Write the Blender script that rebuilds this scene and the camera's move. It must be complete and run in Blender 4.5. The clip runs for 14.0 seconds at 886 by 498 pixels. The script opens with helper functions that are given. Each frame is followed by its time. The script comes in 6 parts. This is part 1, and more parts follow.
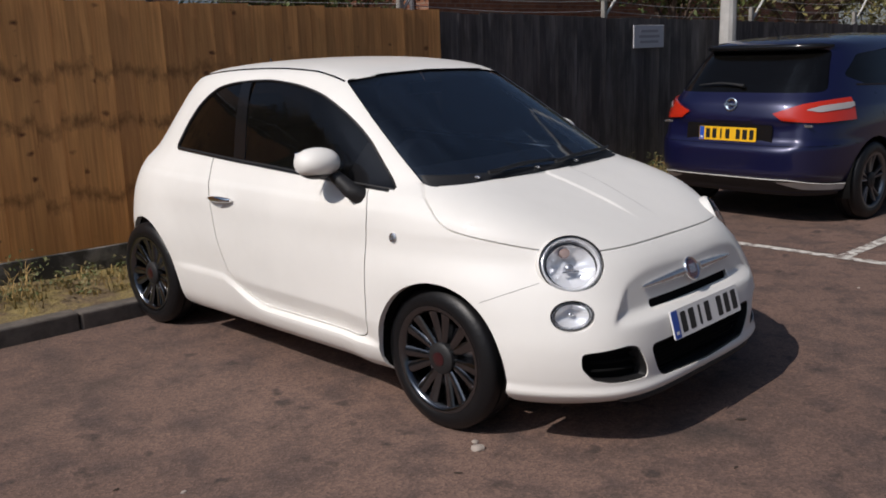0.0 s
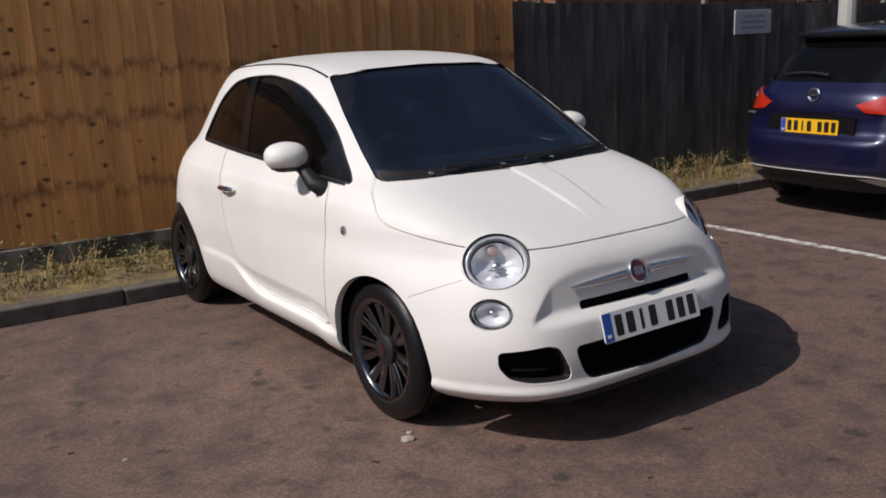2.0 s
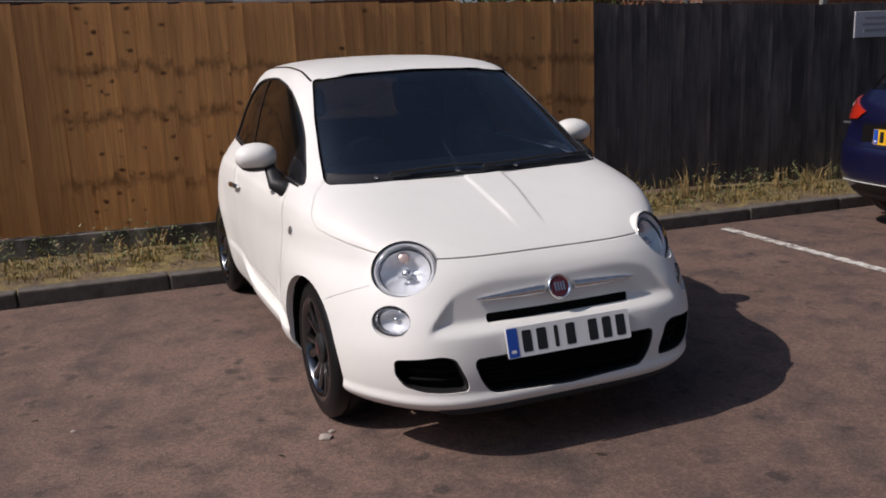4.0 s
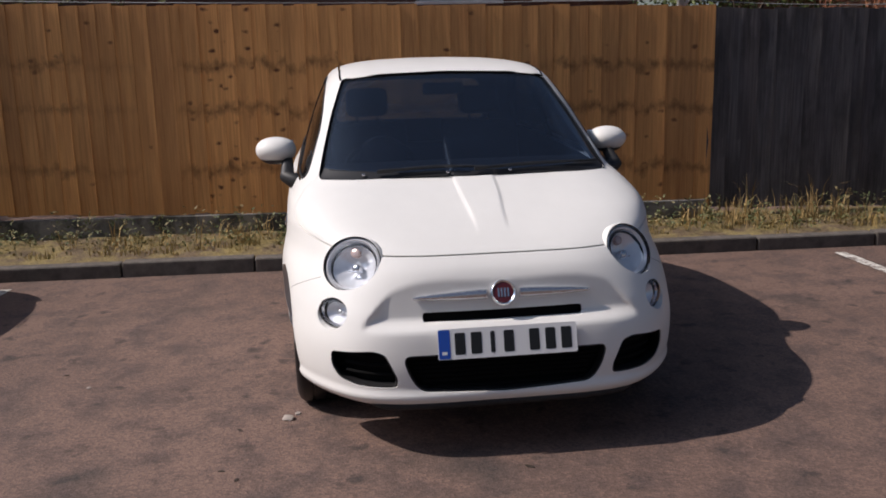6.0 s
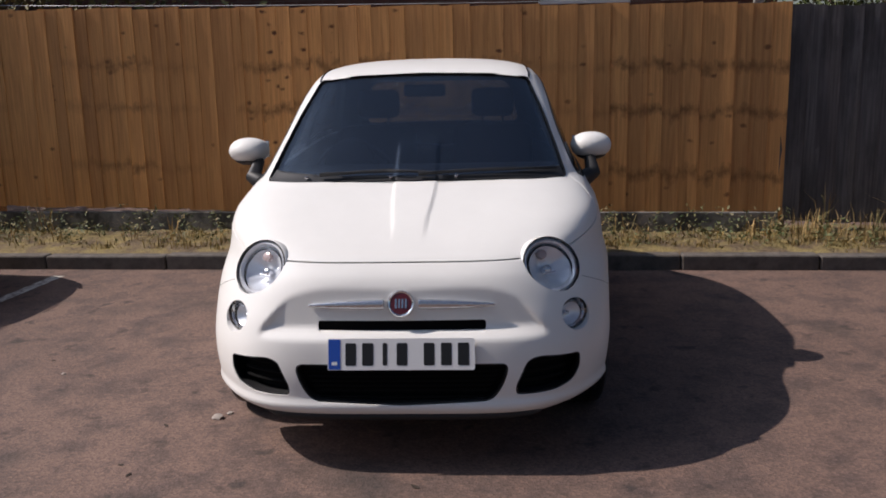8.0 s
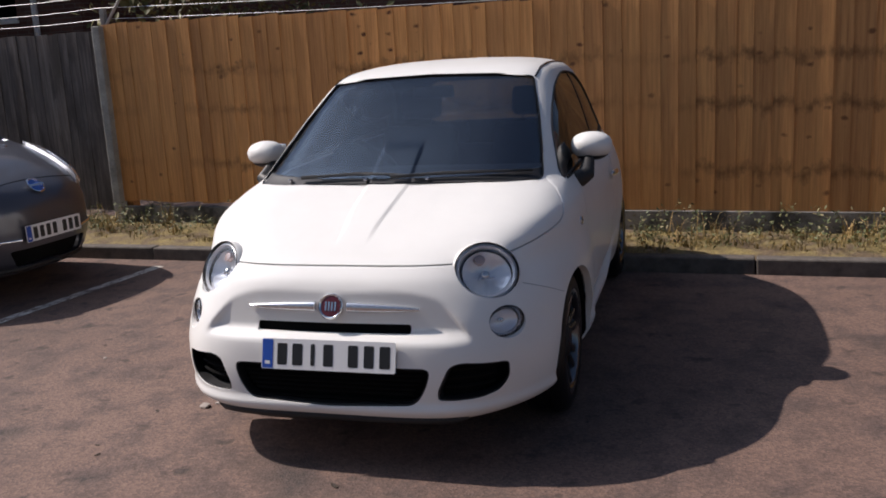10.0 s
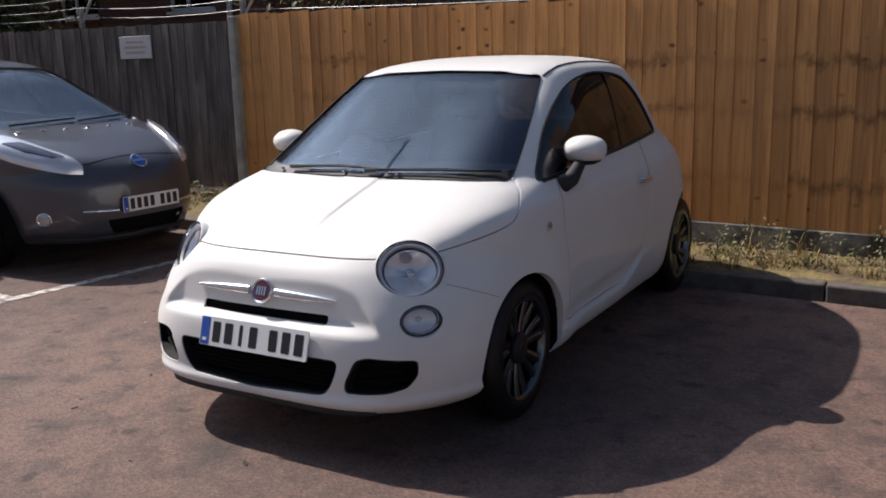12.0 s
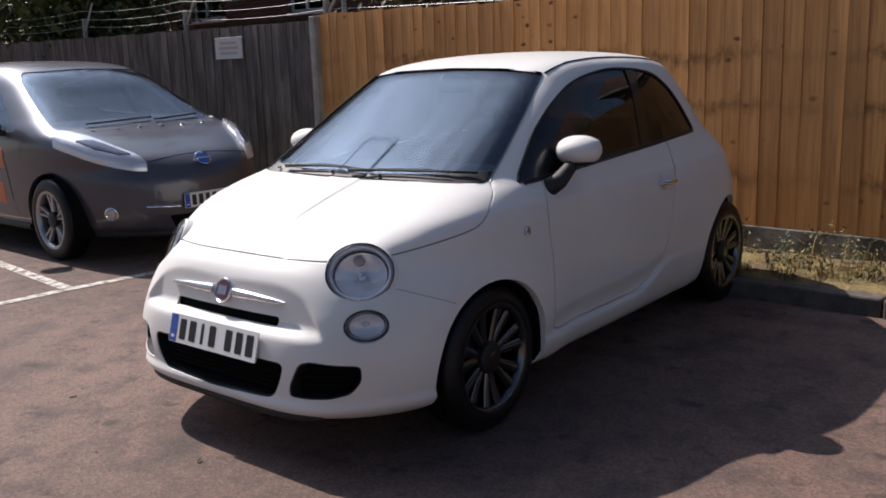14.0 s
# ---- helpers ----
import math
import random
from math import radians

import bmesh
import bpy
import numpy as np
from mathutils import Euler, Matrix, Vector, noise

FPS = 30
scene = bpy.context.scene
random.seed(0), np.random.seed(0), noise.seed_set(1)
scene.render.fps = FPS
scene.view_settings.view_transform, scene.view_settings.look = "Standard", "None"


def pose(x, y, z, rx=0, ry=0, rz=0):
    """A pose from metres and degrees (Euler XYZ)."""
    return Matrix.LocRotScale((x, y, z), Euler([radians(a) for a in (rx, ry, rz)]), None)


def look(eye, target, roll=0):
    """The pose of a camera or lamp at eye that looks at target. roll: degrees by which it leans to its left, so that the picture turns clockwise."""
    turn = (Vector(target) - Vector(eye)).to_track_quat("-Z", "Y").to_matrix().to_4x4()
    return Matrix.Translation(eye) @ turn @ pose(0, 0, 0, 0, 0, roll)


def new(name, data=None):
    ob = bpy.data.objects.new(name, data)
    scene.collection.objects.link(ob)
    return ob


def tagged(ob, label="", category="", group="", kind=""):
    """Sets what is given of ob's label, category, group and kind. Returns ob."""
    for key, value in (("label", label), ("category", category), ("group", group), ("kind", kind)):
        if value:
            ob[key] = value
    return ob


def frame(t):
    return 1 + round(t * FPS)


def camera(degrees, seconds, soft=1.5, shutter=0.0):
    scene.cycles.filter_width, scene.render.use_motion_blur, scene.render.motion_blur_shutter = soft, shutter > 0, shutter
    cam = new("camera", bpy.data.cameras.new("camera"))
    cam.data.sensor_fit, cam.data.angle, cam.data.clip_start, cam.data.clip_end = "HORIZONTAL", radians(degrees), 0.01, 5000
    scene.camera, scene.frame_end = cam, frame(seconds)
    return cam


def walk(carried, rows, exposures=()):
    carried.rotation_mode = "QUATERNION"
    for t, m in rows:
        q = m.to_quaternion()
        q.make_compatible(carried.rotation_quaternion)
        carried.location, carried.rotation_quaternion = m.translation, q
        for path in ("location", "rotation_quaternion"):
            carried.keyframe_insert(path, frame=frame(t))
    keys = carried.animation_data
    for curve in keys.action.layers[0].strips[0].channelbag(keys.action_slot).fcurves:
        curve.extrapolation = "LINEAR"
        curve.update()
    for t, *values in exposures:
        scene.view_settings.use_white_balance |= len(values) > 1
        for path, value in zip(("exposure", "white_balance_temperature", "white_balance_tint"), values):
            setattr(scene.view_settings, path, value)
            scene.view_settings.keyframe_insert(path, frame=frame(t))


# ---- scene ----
cam = camera(52.2, 14.0, soft=1.8)
PATH = [
    (0, (2.404, -3.16, 1.485), (1.032, -1.771, 1.051), -1.9),
    (0.5, (2.558, -3.043, 1.485), (1.164, -1.672, 1.064), -2.3),
    (1, (2.705, -2.909, 1.495), (1.244, -1.604, 1.09), -0.8),
    (1.5, (2.836, -2.703, 1.477), (1.285, -1.516, 1.044), -1.5),
    (2, (3.021, -2.511, 1.502), (1.411, -1.414, 1.05), -2.6),
    (2.5, (3.227, -2.321, 1.506), (1.541, -1.337, 1.071), -2.6),
    (3, (3.332, -2.075, 1.482), (1.587, -1.198, 1.055), -2.0),
    (3.2, (3.389, -1.99, 1.51), (1.634, -1.134, 1.076), -1.7),
    (5.3, (3.718, -0.967, 1.463), (1.804, -0.56, 1.051), -2.5),
    (5.5, (3.785, -0.869, 1.484), (1.86, -0.519, 1.069), -1.8),
    (6, (3.838, -0.662, 1.467), (1.901, -0.393, 1.047), -1.3),
    (6.5, (3.811, -0.43, 1.471), (1.868, -0.221, 1.047), -0.2),
    (7, (3.784, -0.188, 1.464), (1.834, -0.079, 1.036), -1.2),
    (7.5, (3.817, 0.098, 1.469), (1.86, 0.061, 1.058), -1.5),
    (8, (3.759, 0.324, 1.451), (1.804, 0.217, 1.04), -1.3),
    (8.2, (3.731, 0.4, 1.469), (1.778, 0.266, 1.059), -0.6),
    (10.3, (3.566, 1.486, 1.465), (1.711, 0.863, 1.055), -3.0),
    (10.5, (3.541, 1.604, 1.448), (1.699, 0.94, 1.038), -2.6),
    (11, (3.436, 1.822, 1.421), (1.643, 1.056, 0.977), -2.7),
    (11.5, (3.287, 2.009, 1.448), (1.539, 1.147, 1.0), -2.1),
    (12, (3.183, 2.247, 1.433), (1.486, 1.268, 1.026), -1.4),
    (12.5, (3.056, 2.442, 1.43), (1.413, 1.37, 1.043), -1.5),
    (13, (2.926, 2.554, 1.41), (1.316, 1.45, 0.973), -2.6),
    (13.5, (2.795, 2.639, 1.41), (1.241, 1.451, 0.993), -2.1),
    (14, (2.707, 2.746, 1.414), (1.189, 1.508, 1.011), -2.0),
]
walk(cam, [(t, look(eye, target, roll)) for t, eye, target, roll in PATH],
     exposures=[(0.0, -0.12, 6440, 14), (3.0, -0.08, 6440, 16), (5.5, 0.12, 6460, 17), (7.5, 0.23, 6460, 17), (10.5, 0.46, 6480, 17), (12.0, 0.56, 6480, 16), (14.0, 0.6, 6480, 17)])

# ==== light ====
TO_SUN = Vector((-0.07, -0.94, 0.965)).normalized()
world = bpy.data.worlds.new("sky")
scene.world = world
world.use_nodes = True
wn, wl = world.node_tree.nodes, world.node_tree.links
sky = wn.new("ShaderNodeTexSky")
sky.sky_type = "NISHITA"
sky.sun_disc = False
sky.sun_elevation = math.asin(TO_SUN.z)
sky.sun_rotation = math.atan2(TO_SUN.x, TO_SUN.y)
sky.dust_density, sky.ozone_density = 0.8, 1.6
wn["Background"].inputs["Strength"].default_value = 0.043
# broken fair-weather cloud
wt, wm, wnoise, wramp, wmix = (wn.new("ShaderNode" + k) for k in ("TexCoord", "Mapping", "TexNoise", "ValToRGB", "Mix"))
wm.inputs["Scale"].default_value = (1.0, 1.0, 1.9)
wnoise.inputs["Scale"].default_value, wnoise.inputs["Detail"].default_value, wnoise.inputs["Roughness"].default_value = 3.1, 7.0, 0.62
wramp.color_ramp.elements[0].position, wramp.color_ramp.elements[1].position = 0.50, 0.70
wramp.color_ramp.elements[1].color = (0.75, 0.75, 0.75, 1)
wmix.data_type = "RGBA"
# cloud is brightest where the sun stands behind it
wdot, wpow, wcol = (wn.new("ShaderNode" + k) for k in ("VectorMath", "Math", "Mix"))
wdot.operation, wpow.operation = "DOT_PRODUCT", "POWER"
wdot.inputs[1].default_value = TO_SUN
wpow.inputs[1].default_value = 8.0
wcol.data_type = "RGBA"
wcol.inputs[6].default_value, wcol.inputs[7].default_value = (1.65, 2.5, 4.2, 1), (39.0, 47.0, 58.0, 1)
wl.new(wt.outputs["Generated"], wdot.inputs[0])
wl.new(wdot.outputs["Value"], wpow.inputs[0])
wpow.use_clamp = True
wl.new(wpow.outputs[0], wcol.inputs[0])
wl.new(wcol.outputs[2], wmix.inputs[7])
wl.new(wt.outputs["Generated"], wm.inputs["Vector"])
wl.new(wm.outputs[0], wnoise.inputs["Vector"])
wl.new(wnoise.outputs["Fac"], wramp.inputs["Fac"])
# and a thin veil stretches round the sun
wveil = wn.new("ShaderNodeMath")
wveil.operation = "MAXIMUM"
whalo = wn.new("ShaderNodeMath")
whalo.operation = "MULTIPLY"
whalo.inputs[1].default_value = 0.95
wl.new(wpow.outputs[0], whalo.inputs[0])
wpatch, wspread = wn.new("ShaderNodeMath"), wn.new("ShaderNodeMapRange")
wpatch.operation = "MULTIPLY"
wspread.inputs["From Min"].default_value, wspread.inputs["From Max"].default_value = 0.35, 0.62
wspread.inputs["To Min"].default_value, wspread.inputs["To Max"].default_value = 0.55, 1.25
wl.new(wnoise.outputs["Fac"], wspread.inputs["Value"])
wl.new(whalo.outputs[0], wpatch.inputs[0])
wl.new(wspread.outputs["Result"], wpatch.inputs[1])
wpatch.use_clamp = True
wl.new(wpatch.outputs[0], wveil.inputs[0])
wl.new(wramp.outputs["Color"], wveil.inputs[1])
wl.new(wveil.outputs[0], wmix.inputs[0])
wl.new(sky.outputs[0], wmix.inputs[6])
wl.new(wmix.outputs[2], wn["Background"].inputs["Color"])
sun = new("sun", bpy.data.lights.new("sun", "SUN"))
sun.data.energy, sun.data.angle, sun.data.color = 3.65, radians(0.55), (1.0, 0.925, 0.83)
sun.matrix_world = look(TO_SUN * 40, (0, 0, 0))

# ==== materials ====
def shader(name, base, rough=0.5, metal=0.0, coat=0.0, spec=0.5, emit=None):
    m = bpy.data.materials.new(name)
    m.use_nodes = True
    b = m.node_tree.nodes["Principled BSDF"]
    b.inputs["Base Color"].default_value = (*base, 1)
    b.inputs["Roughness"].default_value = rough
    b.inputs["Metallic"].default_value = metal
    b.inputs["Coat Weight"].default_value = coat
    b.inputs["Coat Roughness"].default_value = 0.04
    b.inputs["Specular IOR Level"].default_value = spec
    if emit:
        b.inputs["Emission Color"].default_value = (*emit[:3], 1)
        b.inputs["Emission Strength"].default_value = emit[3]
    return m


def node(m, kind, **sets):
    n = m.node_tree.nodes.new("ShaderNode" + kind)
    for key, value in sets.items():
        n.inputs[key.replace("_", " ")].default_value = value
    return n


def wire(m, a, b):
    m.node_tree.links.new(a, b)


def coords(m, scale=(1, 1, 1), space="Object"):
    tc, mp = node(m, "TexCoord"), node(m, "Mapping")
    mp.inputs["Scale"].default_value = scale
    wire(m, tc.outputs[space], mp.inputs["Vector"])
    return mp.outputs["Vector"]


def noisy(m, vec, scale, detail=6, rough=0.6):
    n = node(m, "TexNoise", Scale=scale, Detail=detail, Roughness=rough)
    wire(m, vec, n.inputs["Vector"])
    return n.outputs["Fac"]


def ramp(m, fac, stops):
    r = node(m, "ValToRGB")
    els = r.color_ramp.elements
    while len(els) < len(stops):
        els.new(0.5)
    for e, (p, c) in zip(els, stops):
        e.position, e.color = p, (*c, 1) if len(c) == 3 else c
    wire(m, fac, r.inputs["Fac"])
    return r.outputs["Color"]


def mixc(m, fac, a, b, blend="MIX"):
    n = m.node_tree.nodes.new("ShaderNodeMix")
    n.data_type, n.blend_type = "RGBA", blend
    for val, sock in ((fac, n.inputs[0]), (a, n.inputs[6]), (b, n.inputs[7])):
        if isinstance(val, (int, float)):
            sock.default_value = val
        elif isinstance(val, tuple):
            sock.default_value = (*val, 1)
        else:
            wire(m, val, sock)
    return n.outputs[2]


def bump(m, height, strength=0.3, dist=0.01):
    n = node(m, "Bump", Strength=strength, Distance=dist)
    wire(m, height, n.inputs["Height"])
    wire(m, n.outputs["Normal"], m.node_tree.nodes["Principled BSDF"].inputs["Normal"])


def into(m, sock, name):
    wire(m, sock, m.node_tree.nodes["Principled BSDF"].inputs[name])


def glass(name, tint, rough=0.015, dust=0.005, mirror=0.04, gloss=(1, 1, 1)):
    """Tinted sheet glass: see-through, with mirror gloss that grows towards grazing view."""
    m = bpy.data.materials.new(name)
    m.use_nodes = True
    m.node_tree.nodes.remove(m.node_tree.nodes["Principled BSDF"])
    tr, gl, fr, mx = node(m, "BsdfTransparent"), node(m, "BsdfGlossy"), node(m, "LayerWeight", Blend=0.5), node(m, "MixShader")
    tr.inputs["Color"].default_value = (*tint, 1)
    gl.inputs["Roughness"].default_value = rough
    gl.inputs["Color"].default_value = (*gloss, 1)
    power, curve = node(m, "Math"), node(m, "Math")
    power.operation, curve.operation = "POWER", "MULTIPLY_ADD"
    power.inputs[1].default_value, curve.inputs[1].default_value, curve.inputs[2].default_value = 5.0, 1.0 - mirror, mirror
    wire(m, fr.outputs["Facing"], power.inputs[0])
    wire(m, power.outputs[0], curve.inputs[0])
    wire(m, curve.outputs[0], mx.inputs[0])
    wire(m, tr.outputs[0], mx.inputs[1])
    wire(m, gl.outputs[0], mx.inputs[2])
    # a thin film of dust
    du, fm = node(m, "BsdfDiffuse"), node(m, "MixShader")
    du.inputs["Color"].default_value = (0.55, 0.52, 0.48, 1)
    fm.inputs[0].default_value = dust
    wire(m, mx.outputs[0], fm.inputs[1])
    wire(m, du.outputs[0], fm.inputs[2])
    wire(m, fm.outputs[0], m.node_tree.nodes["Material Output"].inputs["Surface"])
    return m


def paint(name, base, metallic=0.0, rough=0.35, dirt=0.06, coat=1.0):
    """Lacquered car paint with a little dust and fine flake."""
    m = shader(name, base, rough, metallic, coat=1.0)
    v = coords(m)
    fac = noisy(m, v, 2.2, 5)
    dark = tuple(c * (1 - dirt) for c in base)
    into(m, ramp(m, fac, [(0.35, dark), (0.65, base)]), "Base Color")
    into(m, ramp(m, noisy(m, v, 9.0, 4), [(0.3, (0.03,) * 3), (0.8, (0.09,) * 3)]), "Coat Roughness")
    m.node_tree.nodes["Principled BSDF"].inputs["Coat Weight"].default_value = coat
    return m


WHITE = paint("white_paint", (0.82, 0.805, 0.765), 0.0, 0.6, coat=0.4)
BLUE = paint("dark_blue_paint", (0.006, 0.007, 0.045), 0.35, 0.35)
GREY = paint("grey_metallic_paint", (0.078, 0.081, 0.098), 0.5, 0.4, coat=0.7)
BLACK = shader("black_plastic", (0.012, 0.012, 0.013), 0.55)
GLOSSBLACK = shader("gloss_black", (0.008, 0.008, 0.009), 0.15)
CAVITY = shader("dark_cavity", (0.006, 0.006, 0.006), 0.9, spec=0.1)
RUBBER = shader("tyre_rubber", (0.006, 0.006, 0.007), 0.42, spec=0.35)
RUBBER_V = coords(RUBBER)
bump(RUBBER, noisy(RUBBER, RUBBER_V, 60), 0.25, 0.004)
ALLOY = shader("dark_alloy", (0.13, 0.137, 0.15), 0.22, 1.0, coat=0.5)
SILVER = shader("silver_alloy", (0.42, 0.43, 0.44), 0.3, 0.9)
GUNMETAL = shader("gunmetal_alloy", (0.17, 0.175, 0.18), 0.3, 0.9)
CHROME = shader("chrome", (0.82, 0.83, 0.85), 0.08, 1.0)
SATIN = shader("satin_chrome", (0.62, 0.63, 0.66), 0.25, 0.9)
# each pane has two faces, and each face tints and mirrors
GLASS = glass("tinted_glass", (0.66, 0.72, 0.79), dust=0.004, mirror=0.11, gloss=(0.92, 0.97, 1.0))
DARKGLASS = glass("privacy_glass", (0.14, 0.15, 0.17), mirror=0.045)
SIDEGLASS = glass("side_glass", (0.30, 0.32, 0.35), mirror=0.05)
CLEAR = glass("clear_lens", (0.97, 0.98, 0.99))
TRIM = shader("cabin_trim", (0.016, 0.016, 0.019), 0.85, spec=0.15)
SEATCLOTH = shader("seat_cloth", (0.04, 0.04, 0.048), 0.9)
bump(SEATCLOTH, noisy(SEATCLOTH, coords(SEATCLOTH), 220), 0.3, 0.003)
LAMPSILVER = shader("lamp_silver", (0.80, 0.81, 0.84), 0.28, 0.25, coat=0.5)
LAMPDARK = shader("dark_lamp_core", (0.05, 0.06, 0.10), 0.12, 0.4, coat=1.0)
REFLECTOR = shader("lamp_reflector", (0.84, 0.86, 0.90), 0.22, 0.28, coat=0.8)
RED = shader("red_cap", (0.03, 0.003, 0.005), 0.3, coat=0.6)
REDLENS = shader("red_lens", (0.46, 0.024, 0.008), 0.15, coat=1.0)
WHITELENS = shader("white_lens", (0.45, 0.42, 0.41), 0.12, 0.2, coat=1.0)
BRIGHTLENS = shader("bright_lamp_lens", (0.72, 0.73, 0.76), 0.16, 0.45, coat=1.0)
PLATEWHITE = shader("plate_white", (0.80, 0.80, 0.79), 0.35, coat=0.4)
PLATEYELLOW = shader("plate_yellow", (0.83, 0.46, 0.015), 0.35, coat=0.4)
PLATEBLUE = shader("plate_blue", (0.012, 0.075, 0.42), 0.35, coat=0.4)
INK = shader("plate_ink", (0.012, 0.012, 0.012), 0.4)

# ==== building tools ====
from mathutils.bvhtree import BVHTree


def obj(name, bm, mat, parent=None, label="", smooth=None):
    me = bpy.data.meshes.new(name)
    bm.to_mesh(me)
    bm.free()
    mats = mat if isinstance(mat, (list, tuple)) else [mat]
    for m in mats:
        me.materials.append(m)
    if smooth is not None:
        me.shade_smooth()
        me.set_sharp_from_angle(angle=radians(smooth))
    ob = new(name, me)
    if parent is not None:
        ob.parent = parent
    if label:
        ob["label"] = label
    return ob


def part(name, bm, mat, parent, label="", smooth=None):
    return obj(name, bm, mat, parent, label, smooth)


def empty(name, m=None):
    ob = new(name)
    if m is not None:
        ob.matrix_world = m
    return ob


def box(size, at=(0, 0, 0), bevel=0.0, seg=2, m=None):
    bm = bmesh.new()
    bmesh.ops.create_cube(bm, size=1, matrix=Matrix.Translation(at) @ Matrix.Diagonal((*size, 1)))
    if bevel:
        bmesh.ops.bevel(bm, geom=bm.edges[:], offset=bevel, segments=seg, affect="EDGES", profile=0.5)
    if m is not None:
        bm.transform(m)
    return bm


def merge(*bms):
    out = bms[0]
    for b in bms[1:]:
        me = bpy.data.meshes.new("tmp")
        b.to_mesh(me)
        b.free()
        out.from_mesh(me)
        bpy.data.meshes.remove(me)
    return out


def lathe(profile, seg=40, m=None):
    """Turns (radius, height) points round the z axis; m lays it where it belongs."""
    bm = bmesh.new()
    rings = []
    for r, h in profile:
        if r < 1e-6:
            rings.append([bm.verts.new((0, 0, h))] * seg)
        else:
            rings.append([bm.verts.new((r * math.cos(2 * math.pi * i / seg), r * math.sin(2 * math.pi * i / seg), h)) for i in range(seg)])
    for a, b in zip(rings, rings[1:]):
        for i in range(seg):
            q = [a[i], a[(i + 1) % seg], b[(i + 1) % seg], b[i]]
            q = list(dict.fromkeys(q))
            if len(q) > 2:
                bm.faces.new(q)
    bmesh.ops.recalc_face_normals(bm, faces=bm.faces[:])
    if m is not None:
        bm.transform(m)
    return bm


def tube(points, radius, seg=8, closed=False):
    """A round bar along points."""
    bm = bmesh.new()
    pts = [Vector(p) for p in points]
    n = len(pts)
    rings = []
    for i, p in enumerate(pts):
        a = pts[(i - 1) % n] if closed or i else p
        b = pts[(i + 1) % n] if closed or i < n - 1 else p
        d = (b - a).normalized()
        side = d.cross(Vector((0, 0, 1)))
        if side.length < 0.05:
            side = d.cross(Vector((1, 0, 0)))
        side.normalize()
        up = side.cross(d)
        r = radius[i] if isinstance(radius, (list, tuple)) else radius
        rings.append([bm.verts.new(p + (side * math.cos(2 * math.pi * k / seg) + up * math.sin(2 * math.pi * k / seg)) * r) for k in range(seg)])
    for i in range(n if closed else n - 1):
        a, b = rings[i], rings[(i + 1) % n]
        for k in range(seg):
            bm.faces.new((a[k], a[(k + 1) % seg], b[(k + 1) % seg], b[k]))
    if not closed:
        bm.faces.new(rings[0][::-1])
        bm.faces.new(rings[-1])
    bmesh.ops.recalc_face_normals(bm, faces=bm.faces[:])
    return bm


def rounded(pts, r, seg=5):
    """The polygon with its corners rounded."""
    out = []
    n = len(pts)
    for i in range(n):
        p, a, b = Vector(pts[i]), Vector(pts[i - 1]), Vector(pts[(i + 1) % n])
        da, db = a - p, b - p
        k = min(r, da.length * 0.48, db.length * 0.48)
        s, e = p + da.normalized() * k, p + db.normalized() * k
        for j in range(seg + 1):
            t = j / seg
            out.append(tuple(s * (1 - t) ** 2 + p * 2 * t * (1 - t) + e * t * t))
    return out


def prism(poly, axis, lo, hi):
    """The polygon, drawn in the plane across that axis, as a solid from lo to hi. Planes: x: (y, z), y: (x, z), z: (x, y)."""
    bm = bmesh.new()
    put = {"x": lambda a, b, h: (h, a, b), "y": lambda a, b, h: (a, h, b), "z": lambda a, b, h: (a, b, h)}[axis]
    va = [bm.verts.new(put(a, b, lo)) for a, b in poly]
    vb = [bm.verts.new(put(a, b, hi)) for a, b in poly]
    n = len(poly)
    bm.faces.new(va)
    bm.faces.new(vb[::-1])
    for i in range(n):
        bm.faces.new((va[i], vb[i], vb[(i + 1) % n], va[(i + 1) % n]))
    bmesh.ops.triangulate(bm, faces=bm.faces[:])
    bmesh.ops.recalc_face_normals(bm, faces=bm.faces[:])
    return bm


def cut(solid, cutters, how="DIFFERENCE"):
    """The solid less (or within) the cutters, which do not touch one another."""
    a, b = new("solid", bpy.data.meshes.new("solid")), new("cutter", bpy.data.meshes.new("cutter"))
    solid.to_mesh(a.data)
    joined = merge(*[c.copy() for c in cutters])
    joined.to_mesh(b.data)
    joined.free()
    mod = a.modifiers.new("cut", "BOOLEAN")
    mod.operation, mod.solver, mod.object = how, "MANIFOLD", b
    deps = bpy.context.evaluated_depsgraph_get()
    out = bmesh.new()
    out.from_mesh(a.evaluated_get(deps).to_mesh())
    for o in (a, b):
        me = o.data
        bpy.data.objects.remove(o)
        bpy.data.meshes.remove(me)
    return out


def pieces(bm, test):
    """The loose pieces of bm whose middle passes the test, as a mesh of their own."""
    out = bm.copy()
    seen, drop = set(), []
    for v in out.verts:
        if v in seen:
            continue
        stack, group = [v], []
        seen.add(v)
        while stack:
            u = stack.pop()
            group.append(u)
            for e in u.link_edges:
                w = e.other_vert(u)
                if w not in seen:
                    seen.add(w)
                    stack.append(w)
        mid = sum((u.co for u in group), Vector()) / len(group)
        if not test(mid, group):
            drop += group
    bmesh.ops.delete(out, geom=drop, context="VERTS")
    return out


def lined(bm, middle):
    """Gives the cabin faces that look inwards the second material."""
    bm.normal_update()
    for f in bm.faces:
        at = f.calc_center_median()
        out = f.normal.dot((at - Vector(middle)).normalized())
        f.material_index = 1 if at.z > 0.78 and out < (0.5 if at.x < -2.0 else 0.0) else 0
    return bm


def smoothstep(a, b, x):
    t = min(1.0, max(0.0, (x - a) / (b - a)))
    return t * t * (3 - 2 * t)


